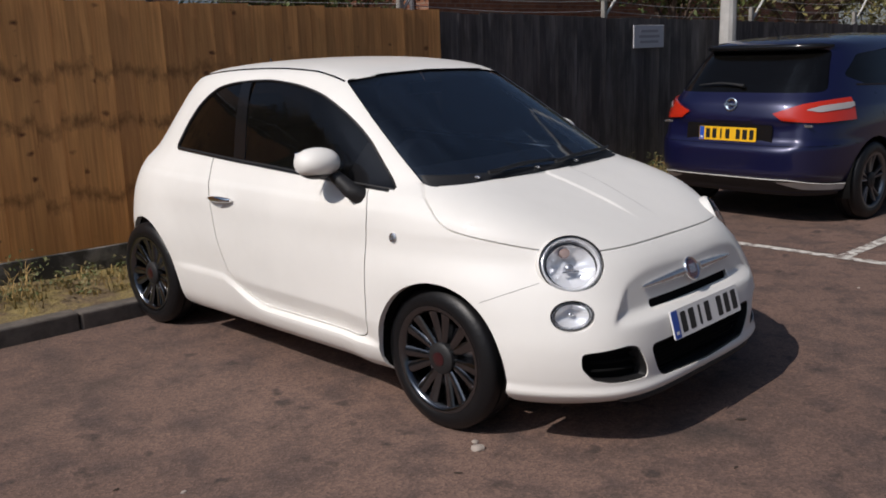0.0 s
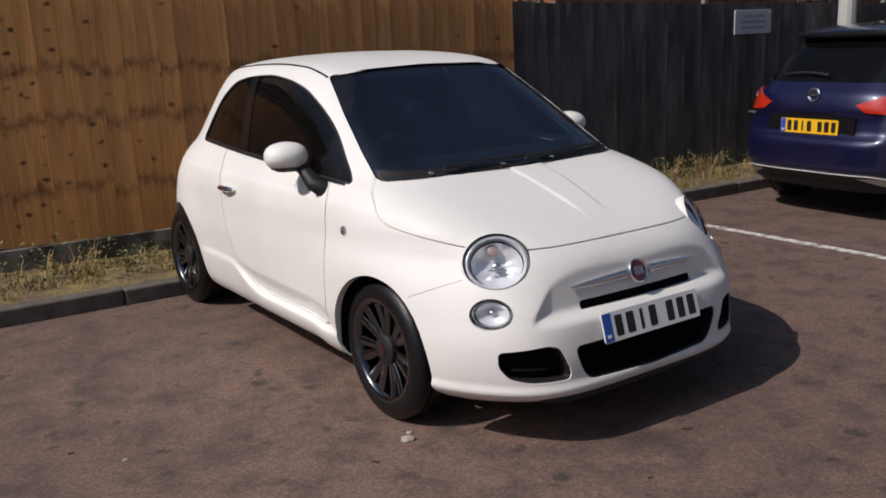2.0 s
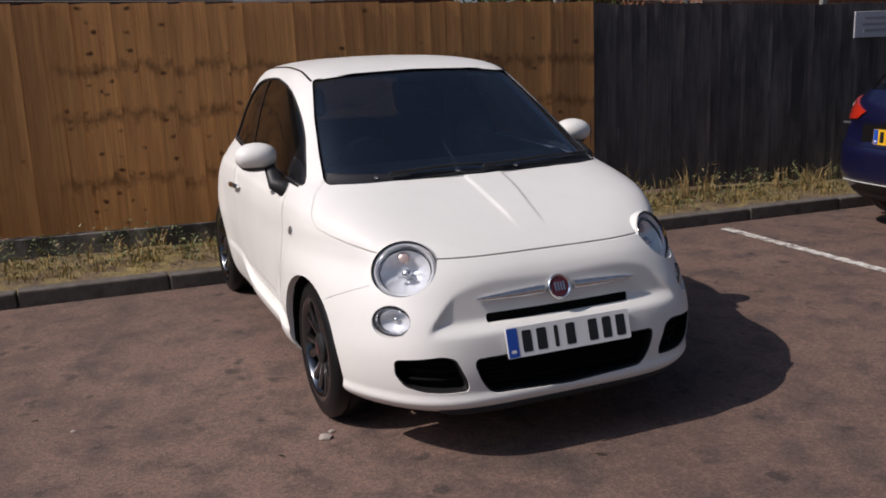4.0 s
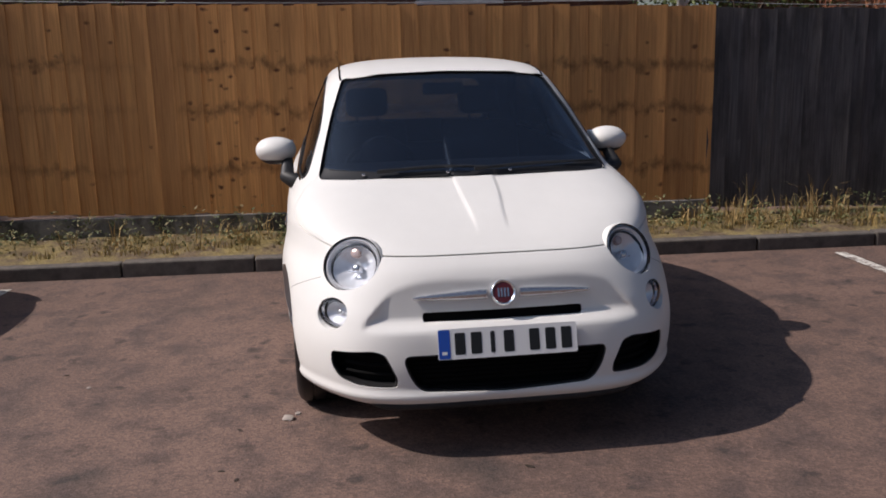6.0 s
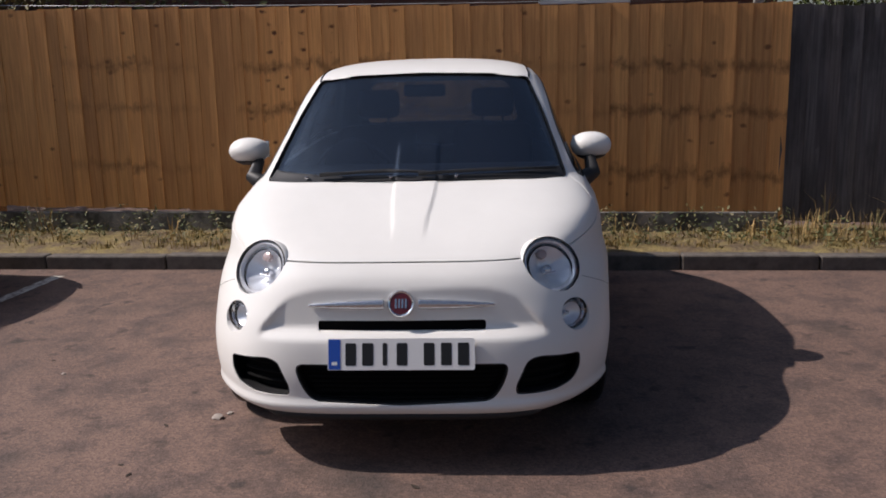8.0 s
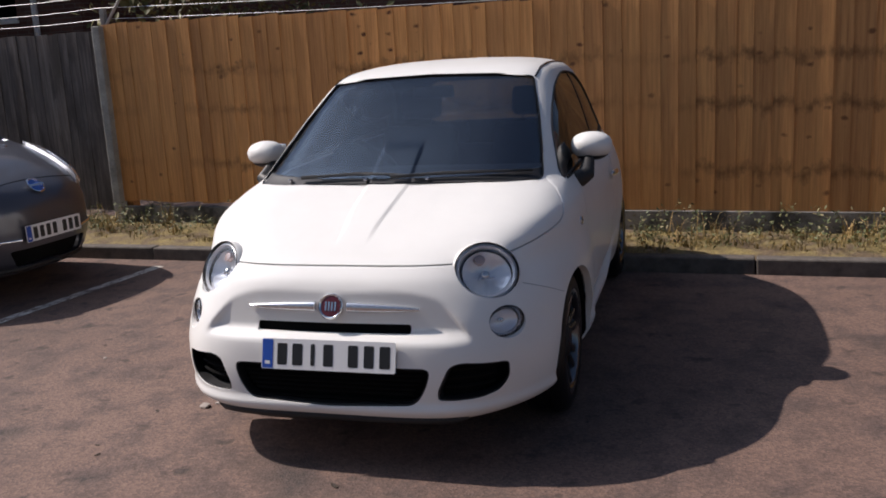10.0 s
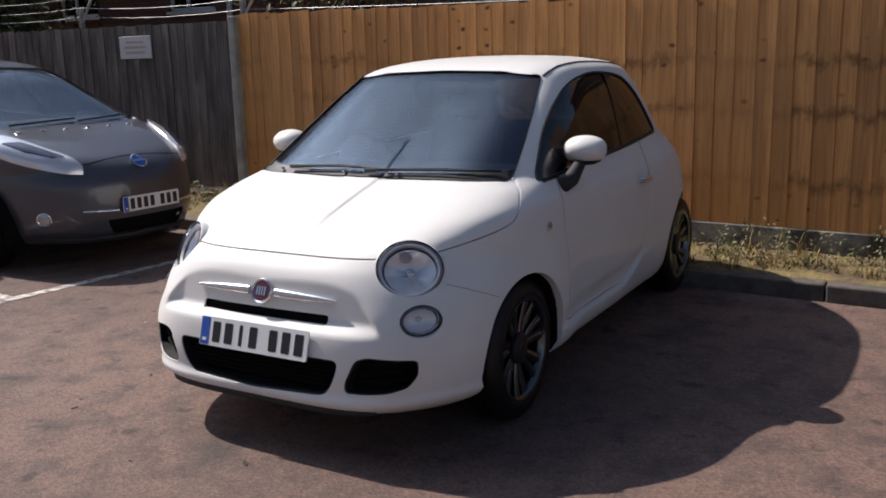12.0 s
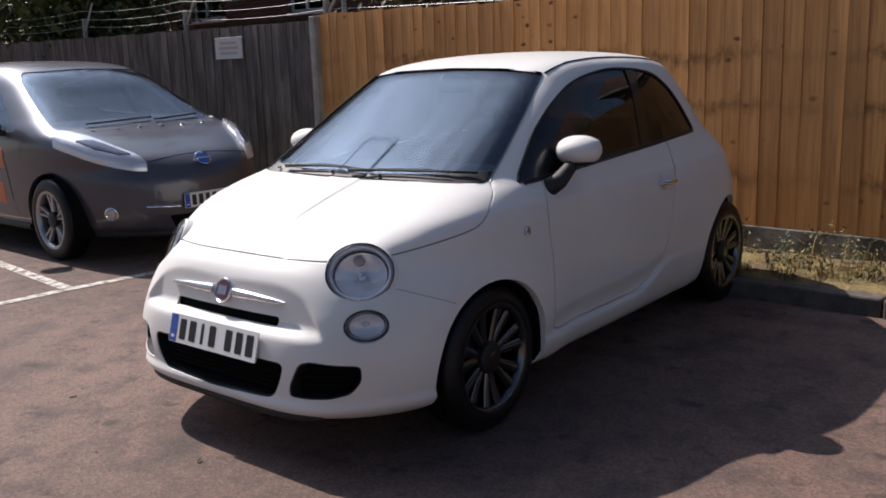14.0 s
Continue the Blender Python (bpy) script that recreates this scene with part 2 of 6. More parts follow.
class Curve:
    """A smooth line through (at, value) points that never overshoots."""

    def __init__(self, *pts):
        self.x, self.y = np.array([p[0] for p in pts], float), np.array([p[1] for p in pts], float)
        h, d = np.diff(self.x), np.diff(self.y) / np.diff(self.x)
        m = np.zeros(len(pts))
        m[0], m[-1] = d[0], d[-1]
        for i in range(1, len(pts) - 1):
            if d[i - 1] * d[i] > 0:
                w1, w2 = 2 * h[i] + h[i - 1], h[i] + 2 * h[i - 1]
                m[i] = (w1 + w2) / (w1 / d[i - 1] + w2 / d[i])
        self.m = m

    def __call__(self, x):
        i = int(np.clip(np.searchsorted(self.x, x) - 1, 0, len(self.x) - 2))
        h = self.x[i + 1] - self.x[i]
        t = min(1.0, max(0.0, (x - self.x[i]) / h))
        return float((1 + 2 * t) * (1 - t) ** 2 * self.y[i] + t * (1 - t) ** 2 * h * self.m[i]
                     + t * t * (3 - 2 * t) * self.y[i + 1] + t * t * (t - 1) * h * self.m[i + 1])


class Shell:
    """A car's outer skin as a stack of rounded level outlines: front and rear reach, half width and the roundness of each level."""

    def __init__(self, front, rear, half, middle, sharp_front, sharp_rear, bottom, top, relief=None):
        self.front, self.rear, self.half, self.middle = front, rear, half, middle
        self.sharp_front, self.sharp_rear, self.bottom, self.top, self.relief = sharp_front, sharp_rear, bottom, top, relief

    def level(self, angles, z, inset=0.0, drop=0.0):
        """The outline at height z, shrunk by inset and lowered by drop."""
        xm, half = self.middle(z), max(self.half(z) - inset, 0.01)
        ahead = (self.sharp_front(z), max(self.front(z) - inset - xm, 0.01))
        behind = (self.sharp_rear(z), max(xm - self.rear(z) - inset, 0.01))
        for c, s in angles:
            n, reach = ahead if c >= 0 else behind
            k = (abs(c) ** n + abs(s) ** n) ** (-1 / n)
            p = Vector((xm + c * k * reach, s * k * half, z))
            if self.relief:
                p = self.relief(p)
            p.z -= drop
            yield p

    def levels(self, count, bottom):
        """Levels packed where the skin lies flat."""
        zs = np.linspace(bottom, self.top, 400)
        pts = np.array([(self.front(z), z) for z in zs])
        rear = np.array([(self.rear(z), z) for z in zs])
        step = np.linalg.norm(np.diff(pts, axis=0), axis=1) + 0.4 * np.linalg.norm(np.diff(rear, axis=0), axis=1)
        step = step * np.where((zs[1:] > 0.17) & (zs[1:] < 0.70), 2.2, 1.0)
        run = np.concatenate([[0], np.cumsum(step)])
        return np.interp(np.linspace(0, run[-1], count), run, zs)

    def solid(self, inset=0.0, drop=0.0, count=140, around=232, bottom=None, flip=False):
        bm = bmesh.new()
        zs = self.levels(count, self.bottom if bottom is None else bottom)
        turns = []
        for i in range(around):
            t = 2 * math.pi * i / around
            turns.append(t + 0.09 * math.sin(4 * t))
        turns += [0.0105 * (i + 0.37) for i in range(-60, 60)]  # finer along the nose
        turns.sort(key=lambda t: (t + 0.9) % (2 * math.pi))
        angles = [(math.cos(t), math.sin(t)) for t in turns]
        around = len(angles)
        rows = [[bm.verts.new(p) for p in self.level(angles, z, inset, drop)] for z in zs]
        for r0, r1 in zip(rows, rows[1:]):
            for i in range(around):
                j = (i + 1) % around
                bm.faces.new((r0[i], r0[j], r1[j], r1[i]))
        lo = bm.verts.new(sum((v.co for v in rows[0]), Vector()) / around)
        hi = bm.verts.new(sum((v.co for v in rows[-1]), Vector()) / around)
        for i in range(around):
            j = (i + 1) % around
            bm.faces.new((rows[0][j], rows[0][i], lo))
            bm.faces.new((rows[-1][i], rows[-1][j], hi))
        bmesh.ops.recalc_face_normals(bm, faces=bm.faces[:])
        if flip:
            bmesh.ops.reverse_faces(bm, faces=bm.faces[:])
        return bm

    def hollow(self, out_in, in_in, in_drop, out_drop=0.0, inner_bottom=None, **kw):
        return merge(self.solid(out_in, out_drop, **kw), self.solid(in_in, in_drop, bottom=inner_bottom, flip=True, **kw))


# ==== setting ====
FENCE_AT, FENCE_LEAN = -3.39, 0.082          # the fence's line: x = FENCE_AT + FENCE_LEAN * y
ALONG = math.degrees(math.atan(-FENCE_LEAN))  # turn of things that lie along the fence


def along(x, y, z=0.0, turn=0.0):
    """A pose x in front of the fence, y along it."""
    return pose(FENCE_AT, 0, 0, 0, 0, ALONG) @ pose(x, y, z, 0, 0, turn)


TARMAC = shader("worn_tarmac", (0.12, 0.09, 0.08), 0.85)
v = coords(TARMAC)
big = noisy(TARMAC, v, 0.45, 5, 0.6)
mid = noisy(TARMAC, v, 4.0, 7, 0.68)
fine = noisy(TARMAC, v, 150.0, 3, 0.7)
col = ramp(TARMAC, big, [(0.3, (0.126, 0.080, 0.064)), (0.7, (0.196, 0.126, 0.100))])
col = mixc(TARMAC, ramp(TARMAC, mid, [(0.46, (0, 0, 0)), (0.66, (0.8, 0.8, 0.8))]), col, (0.062, 0.046, 0.043))
spot = noisy(TARMAC, v, 6.5, 3, 0.5)
col = mixc(TARMAC, ramp(TARMAC, spot, [(0.62, (0, 0, 0)), (0.70, (0.75, 0.75, 0.75))]), col, (0.035, 0.028, 0.026))
blot = noisy(TARMAC, v, 1.7, 3, 0.5)
col = mixc(TARMAC, ramp(TARMAC, blot, [(0.58, (0, 0, 0)), (0.72, (0.65, 0.65, 0.65))]), col, (0.05, 0.04, 0.036))
stones = node(TARMAC, "TexVoronoi", Scale=105.0)
wire(TARMAC, v, stones.inputs["Vector"])
col = mixc(TARMAC, 0.55, col, ramp(TARMAC, stones.outputs["Color"], [(0.15, (0.45, 0.43, 0.42)), (0.75, (1.25, 1.2, 1.15)), (0.95, (1.6, 1.5, 1.4))]), "MULTIPLY")
col = mixc(TARMAC, 0.35, col, ramp(TARMAC, fine, [(0.35, (0.6, 0.6, 0.6)), (0.65, (1.3, 1.3, 1.3))]), "MULTIPLY")
into(TARMAC, col, "Base Color")
bump(TARMAC, stones.outputs["Distance"], 0.4, 0.005)

bm = bmesh.new()
bmesh.ops.create_grid(bm, x_segments=2, y_segments=2, size=600)
ground = tagged(obj("ground", bm, TARMAC), "worn brown-grey tarmac of a car park", "ground", kind="structure")


def timber(name, light, dark, knots, band):
    """Vertical boards: grain along z, knots, a tone of its own for each board, and old damp marks at rail height."""
    m = shader(name, light, 0.68 if knots else 0.8, spec=0.3 if knots else 0.25)
    tc, info = node(m, "TexCoord"), node(m, "ObjectInfo")
    shift = node(m, "VectorMath")
    shift.operation = "SCALE"
    shift.inputs[0].default_value = (37.0, 19.0, 11.0)
    wire(m, info.outputs["Random"], shift.inputs["Scale"])
    add = node(m, "VectorMath")
    wire(m, tc.outputs["Object"], add.inputs[0])
    wire(m, shift.outputs[0], add.inputs[1])

    def scaled(s):
        mp = node(m, "Mapping")
        mp.inputs["Scale"].default_value = s
        wire(m, add.outputs[0], mp.inputs["Vector"])
        return mp.outputs["Vector"]

    grain = noisy(m, scaled((60, 60, 2.2)), 1.0, 6, 0.6)
    col = ramp(m, grain, [(0.3, dark), (0.62, light)])
    soft = noisy(m, scaled((3, 3, 1.2)), 1.0, 4)
    col = mixc(m, ramp(m, soft, [(0.45, (0, 0, 0)), (0.75, (0.55, 0.55, 0.55))]), col, dark)
    tone = ramp(m, info.outputs["Random"], [(0.0, (0.78, 0.75, 0.76)), (0.4, (0.95, 0.94, 0.93)), (0.7, (1.03, 1.0, 0.97)), (1.0, (1.16, 1.14, 1.10))])
    col = mixc(m, 1.0, col, tone, "MULTIPLY")
    if not knots:
        # broad dark weather stains
        stain = noisy(m, scaled((2.4, 2.4, 1.1)), 1.0, 6, 0.65)
        col = mixc(m, ramp(m, stain, [(0.44, (0, 0, 0)), (0.62, (0.75, 0.75, 0.75))]), col, tuple(c * 0.55 for c in dark))
        pale = noisy(m, scaled((7, 7, 0.9)), 1.0, 4)
        col = mixc(m, ramp(m, pale, [(0.58, (0, 0, 0)), (0.74, (0.6, 0.6, 0.6))]), col, tuple(c * 1.5 for c in light))
    if knots:
        cell = node(m, "TexVoronoi", Scale=1.0)
        wire(m, scaled((8, 8, 12)), cell.inputs["Vector"])
        rough_d = node(m, "Math")
        rough_d.operation = "MULTIPLY_ADD"
        rough_d.inputs[1].default_value = 0.42
        wire(m, noisy(m, scaled((26, 26, 26)), 1.0, 3), rough_d.inputs[0])
        wire(m, cell.outputs["Distance"], rough_d.inputs[2])
        spot = ramp(m, rough_d.outputs[0], [(0.30, (1, 1, 1)), (0.46, (0, 0, 0))])
        # a few boards are full of knots, most have one or two
        many = node(m, "Math")
        many.operation = "MULTIPLY"
        many.inputs[1].default_value = 7.31
        wire(m, info.outputs["Random"], many.inputs[0])
        part_of = node(m, "Math")
        part_of.operation = "FRACT"
        wire(m, many.outputs[0], part_of.inputs[0])
        knotty = ramp(m, part_of.outputs[0], [(0.80, (0, 0, 0)), (0.84, (1, 1, 1))])
        pick = mixc(m, knotty, ramp(m, cell.outputs["Color"], [(0.20, (0.8, 0.8, 0.8)), (0.26, (0, 0, 0))]), ramp(m, cell.outputs["Color"], [(0.66, (1, 1, 1)), (0.72, (0, 0, 0))]))
        both = mixc(m, 1.0, spot, pick, "MULTIPLY")
        col = mixc(m, both, col, (0.125, 0.046, 0.018))
    if band:
        sep = node(m, "SeparateXYZ")
        wire(m, tc.outputs["Object"], sep.inputs[0])
        wob = noisy(m, scaled((16, 16, 9)), 1.0, 5, 0.7)
        stretch = ramp(m, noisy(m, info.outputs["Location"], 0.9, 2), [(0.36, (0, 0, 0)), (0.50, (1, 1, 1))])
        for at in band:
            d = node(m, "Math")
            d.operation = "SUBTRACT"
            d.inputs[1].default_value = at + 0.08
            zig = node(m, "Math")
            zig.operation = "MULTIPLY_ADD"
            zig.inputs[1].default_value = 0.22
            wire(m, noisy(m, scaled((4, 4, 0.3)), 1.0, 1), zig.inputs[0])
            wire(m, sep.outputs["Z"], zig.inputs[2])
            wire(m, zig.outputs[0], d.inputs[0])
            a = node(m, "Math")
            a.operation = "ABSOLUTE"
            wire(m, d.outputs[0], a.inputs[0])
            k = node(m, "Math")
            k.operation = "MULTIPLY_ADD"
            k.inputs[1].default_value = 4.0
            wire(m, a.outputs[0], k.inputs[0])
            wire(m, wob, k.inputs[2])
            mark = mixc(m, 1.0, ramp(m, k.outputs[0], [(0.42, (0.85, 0.85, 0.85)), (0.74, (0, 0, 0))]), stretch, "MULTIPLY")
            col = mixc(m, mark, col, tuple(c * 0.42 for c in dark))
    into(m, col, "Base Color")
    bump(m, grain, 0.35, 0.004)
    return m


TAN = timber("tan_larch", (0.68, 0.345, 0.125), (0.46, 0.212, 0.076), True, (1.20, 0.86, 0.38))
OLD = timber("weathered_timber", (0.155, 0.142, 0.140), (0.072, 0.066, 0.067), False, ())
OLD_WARM = timber("weathered_brown_timber", (0.195, 0.168, 0.155), (0.088, 0.075, 0.070), False, ())
CONCRETE = shader("concrete", (0.36, 0.34, 0.31), 0.9)
v = coords(CONCRETE)
into(CONCRETE, mixc(CONCRETE, 0.8, ramp(CONCRETE, noisy(CONCRETE, v, 6.0), [(0.3, (0.22, 0.21, 0.19)), (0.7, (0.42, 0.40, 0.36))]),
                    ramp(CONCRETE, noisy(CONCRETE, v, 90.0), [(0.3, (0.7, 0.7, 0.7)), (0.7, (1.2, 1.2, 1.2))]), "MULTIPLY"), "Base Color")
bump(CONCRETE, noisy(CONCRETE, v, 45.0), 0.4, 0.006)
STAINED = shader("stained_concrete", (0.2, 0.19, 0.18), 0.95)
v = coords(STAINED)
into(STAINED, mixc(STAINED, ramp(STAINED, noisy(STAINED, v, 3.5, 6, 0.65), [(0.42, (0, 0, 0)), (0.58, (1, 1, 1))]), (0.24, 0.225, 0.205), (0.055, 0.052, 0.046)), "Base Color")
bump(STAINED, noisy(STAINED, v, 45.0), 0.5, 0.006)
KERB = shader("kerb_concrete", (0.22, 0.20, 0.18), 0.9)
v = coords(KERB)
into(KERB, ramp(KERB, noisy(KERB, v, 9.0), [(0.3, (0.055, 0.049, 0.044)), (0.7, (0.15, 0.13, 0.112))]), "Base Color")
bump(KERB, noisy(KERB, v, 60.0), 0.5, 0.006)
POST = shader("pale_post", (0.52, 0.51, 0.49), 0.7)
v = coords(POST)
into(POST, ramp(POST, noisy(POST, v, 5.0), [(0.3, (0.40, 0.39, 0.37)), (0.7, (0.58, 0.57, 0.54))]), "Base Color")
SOIL = shader("dry_soil", (0.13, 0.09, 0.055), 0.95)
v = coords(SOIL)
into(SOIL, mixc(SOIL, ramp(SOIL, noisy(SOIL, v, 5.0), [(0.42, (0, 0, 0)), (0.6, (1, 1, 1))]),
                ramp(SOIL, noisy(SOIL, v, 40.0), [(0.3, (0.07, 0.05, 0.03)), (0.7, (0.20, 0.14, 0.08))]),
                ramp(SOIL, noisy(SOIL, v, 70.0), [(0.3, (0.12, 0.10, 0.03)), (0.7, (0.36, 0.27, 0.11))])), "Base Color")
bump(SOIL, noisy(SOIL, v, 30.0), 0.8, 0.02)

# verge between kerb and fence
bm = bmesh.new()
rows = []
for i in range(261):
    y = -13 + i * 0.1125
    line = []
    for j in range(9):
        x = -0.25 + j * (1.105 - 0.032 * y) / 8
        h = 0.088 + 0.02 * (1 - j / 8) + 0.018 * noise.noise((x * 4, y * 4, 0)) + 0.012 * noise.noise((x * 11, y * 11, 5))
        line.append(bm.verts.new((x, y, h if j < 8 else 0.07)))
    rows.append(line)
for a, b in zip(rows, rows[1:]):
    for j in range(8):
        bm.faces.new((a[j], a[j + 1], b[j + 1], b[j]))
verge = obj("verge", bm, SOIL, smooth=60)
verge.matrix_world = along(0, 0)
tagged(verge, "strip of dry soil and scorched turf", "verge", kind="structure")

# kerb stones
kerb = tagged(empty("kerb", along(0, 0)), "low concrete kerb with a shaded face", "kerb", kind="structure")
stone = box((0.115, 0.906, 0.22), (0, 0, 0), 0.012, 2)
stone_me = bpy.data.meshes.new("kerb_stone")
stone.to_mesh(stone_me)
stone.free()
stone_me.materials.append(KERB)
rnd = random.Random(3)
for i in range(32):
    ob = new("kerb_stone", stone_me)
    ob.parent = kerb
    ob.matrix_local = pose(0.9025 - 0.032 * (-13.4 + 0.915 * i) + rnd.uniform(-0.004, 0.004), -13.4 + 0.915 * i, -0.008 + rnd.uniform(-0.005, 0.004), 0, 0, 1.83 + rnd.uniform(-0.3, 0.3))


def grass(name, label, count, seed, y0, y1, x0, x1, tall, tone, straw):
    """Blades in tufts, all in one mesh."""
    r = random.Random(seed)
    verts, faces = [], []
    made = 0
    while made < count:
        cx, cy = r.uniform(x0, x1), r.uniform(y0, y1)
        if noise.noise((cx * 2.1, cy * 1.3, seed)) < r.uniform(-0.5, 0.25):
            continue
        size = tall * r.uniform(0.35, 1.0) * (1.5 if r.random() < 0.08 else 1)
        for _ in range(r.randint(5, 14)):
            a, lean = r.uniform(0, 6.283), r.uniform(0.1, 0.8)
            h, w = size * r.uniform(0.4, 1.0), r.uniform(0.0015, 0.004)
            bx, by = cx + r.gauss(0, 0.025), cy + r.gauss(0, 0.03)
            dx, dy = math.cos(a), math.sin(a)
            n = len(verts)
            z = 0.085
            verts += [(bx - dy * w, by + dx * w, z), (bx + dy * w, by - dx * w, z),
                      (bx + dx * h * lean * 0.4 + dy * w, by + dy * h * lean * 0.4 - dx * w, z + h * 0.6),
                      (bx + dx * h * lean * 0.4 - dy * w, by + dy * h * lean * 0.4 + dx * w, z + h * 0.6),
                      (bx + dx * h * lean, by + dy * h * lean, z + h * (1 - 0.35 * lean))]
            faces += [(n, n + 1, n + 2, n + 3), (n + 3, n + 2, n + 4)]
            made += 1
    me = bpy.data.meshes.new(name)
    me.from_pydata(verts, [], faces)
    m = shader(name + "_blades", tone, 0.8, spec=0.2)
    geo = node(m, "NewGeometry")
    into(m, ramp(m, geo.outputs["Random Per Island"], [(0.0, tone), (0.45, straw), (1.0, tuple(c * 1.3 for c in straw))]), "Base Color")
    me.materials.append(m)
    ob = new(name, me)
    ob.matrix_world = along(0, 0)
    return tagged(ob, label, "grass", kind="stuff")


grass("dry_grass", "short scorched straw-coloured grass along the kerb", 15000, 5, -12.8, 15.5, 0.05, 0.74, 0.10, (0.08, 0.08, 0.025), (0.28, 0.20, 0.075))
grass("tall_grass", "tall dry grass stalks in loose tufts", 2600, 8, -12.5, 15, 0.06, 0.5, 0.30, (0.14, 0.12, 0.05), (0.38, 0.26, 0.11))
grass("tall_grass", "thick clump of tall straw stalks below the dark fence", 520, 9, 2.5, 4.8, 0.05, 0.40, 0.38, (0.10, 0.10, 0.04), (0.29, 0.20, 0.09))


def weeds(count, seed, y0, y1, x0, x1):
    r = random.Random(seed)
    verts, faces = [], []
    for _ in range(count):
        cx, cy, h = r.uniform(x0, x1), r.uniform(y0, y1), r.uniform(0.06, 0.28)
        for _ in range(22):
            a, t = r.uniform(0, 6.283), r.uniform(0.15, 1)
            rad = r.uniform(0.01, 0.09) * (1.2 - t * 0.6)
            p = Vector((cx + math.cos(a) * rad, cy + math.sin(a) * rad, 0.085 + h * t))
            q = Euler((r.uniform(-0.9, 0.9), r.uniform(-0.9, 0.9), a)).to_matrix()
            s = r.uniform(0.008, 0.022)
            n = len(verts)
            verts += [tuple(p + q @ Vector(c)) for c in ((0, -s * 0.4, 0), (s, 0, s * 0.25), (0, s * 0.4, 0), (-s * 0.9, 0, -s * 0.2))]
            faces.append((n, n + 1, n + 2, n + 3))
    me = bpy.data.meshes.new("weeds")
    me.from_pydata(verts, [], faces)
    m = shader("weed_leaf", (0.07, 0.09, 0.03), 0.7)
    geo = node(m, "NewGeometry")
    into(m, ramp(m, geo.outputs["Random Per Island"], [(0.0, (0.05, 0.075, 0.02)), (0.6, (0.13, 0.14, 0.05)), (1.0, (0.25, 0.19, 0.09))]), "Base Color")
    me.materials.append(m)
    ob = new("weeds", me)
    ob.matrix_world = along(0, 0)
    return tagged(ob, "low green weeds and dead stems below the fence", "weeds", kind="stuff")


weeds(800, 12, -12.5, 15, 0.05, 0.62)

# painted bay lines
LINE = shader("worn_white_line", (0.62, 0.60, 0.55), 0.8)
v = coords(LINE)
wear = ramp(LINE, noisy(LINE, v, 14.0, 8, 0.75), [(0.42, (0, 0, 0)), (0.56, (1, 1, 1))])
into(LINE, mixc(LINE, wear, (0.17, 0.13, 0.11), (0.66, 0.64, 0.58)), "Base Color")


def bay_line(x0, y0, x1, y1, width=0.085):
    a, b = Vector((x0, y0)), Vector((x1, y1))
    d = b - a
    bm = bmesh.new()
    n = max(2, int(d.length / 0.1))
    side = Vector((-d.y, d.x)).normalized() * width / 2
    rows = []
    for i in range(n + 1):
        p = a + d * i / n
        w = 1 + 0.10 * noise.noise((p.x * 9, p.y * 9, 3))
        rows.append([bm.verts.new((p.x + side.x * w * k, p.y + side.y * w * k, 0.004)) for k in (-1, 1)])
    for r0, r1 in zip(rows, rows[1:]):
        bm.faces.new((r0[0], r0[1], r1[1], r1[0]))
    bmesh.ops.recalc_face_normals(bm, faces=bm.faces[:])
    return tagged(obj("bay_line", bm, LINE), "worn white painted parking bay line", "road marking", kind="structure")


bay_line(-2.1, 3.065, 0.13, 3.01)
bay_line(0.13, 3.01, 1.6, 2.94)
bay_line(0.13, 3.055, 0.40, 9.0)
bay_line(-2.35, -2.75, -0.29, -2.98)
bay_line(-0.29, -2.98, 0.42, -3.02)
bay_line(-0.31, -3.03, -1.05, -9.5)

# ==== fences ====
def board_mesh(name, width, height, mat, seed, thick=0.016):
    """A feather-edged board, one long edge thicker, slightly wavy, with a sawn top."""
    r = random.Random(seed)
    bm = bmesh.new()
    n = 6
    rows = []
    for i in range(n + 1):
        z = height * i / n
        wob = 0.004 * noise.noise((seed * 3.1, z * 1.5, 0))
        t = 0.0
        if i == n:
            t = r.uniform(-0.006, 0.006)
        rows.append([bm.verts.new(p) for p in ((0.004 + wob, -width / 2 + wob, z + t), (thick + wob, width / 2 + wob, z - t), (-0.004 + wob, width / 2 + wob, z - t), (-0.004 + wob, -width / 2 + wob, z + t))])
    for a, b in zip(rows, rows[1:]):
        for k in range(4):
            bm.faces.new((a[k], a[(k + 1) % 4], b[(k + 1) % 4], b[k]))
    bm.faces.new(rows[0][::-1])
    bm.faces.new(rows[-1])
    bmesh.ops.recalc_face_normals(bm, faces=bm.faces[:])
    me = bpy.data.meshes.new(name)
    bm.to_mesh(me)
    bm.free()
    me.materials.append(mat)
    return me


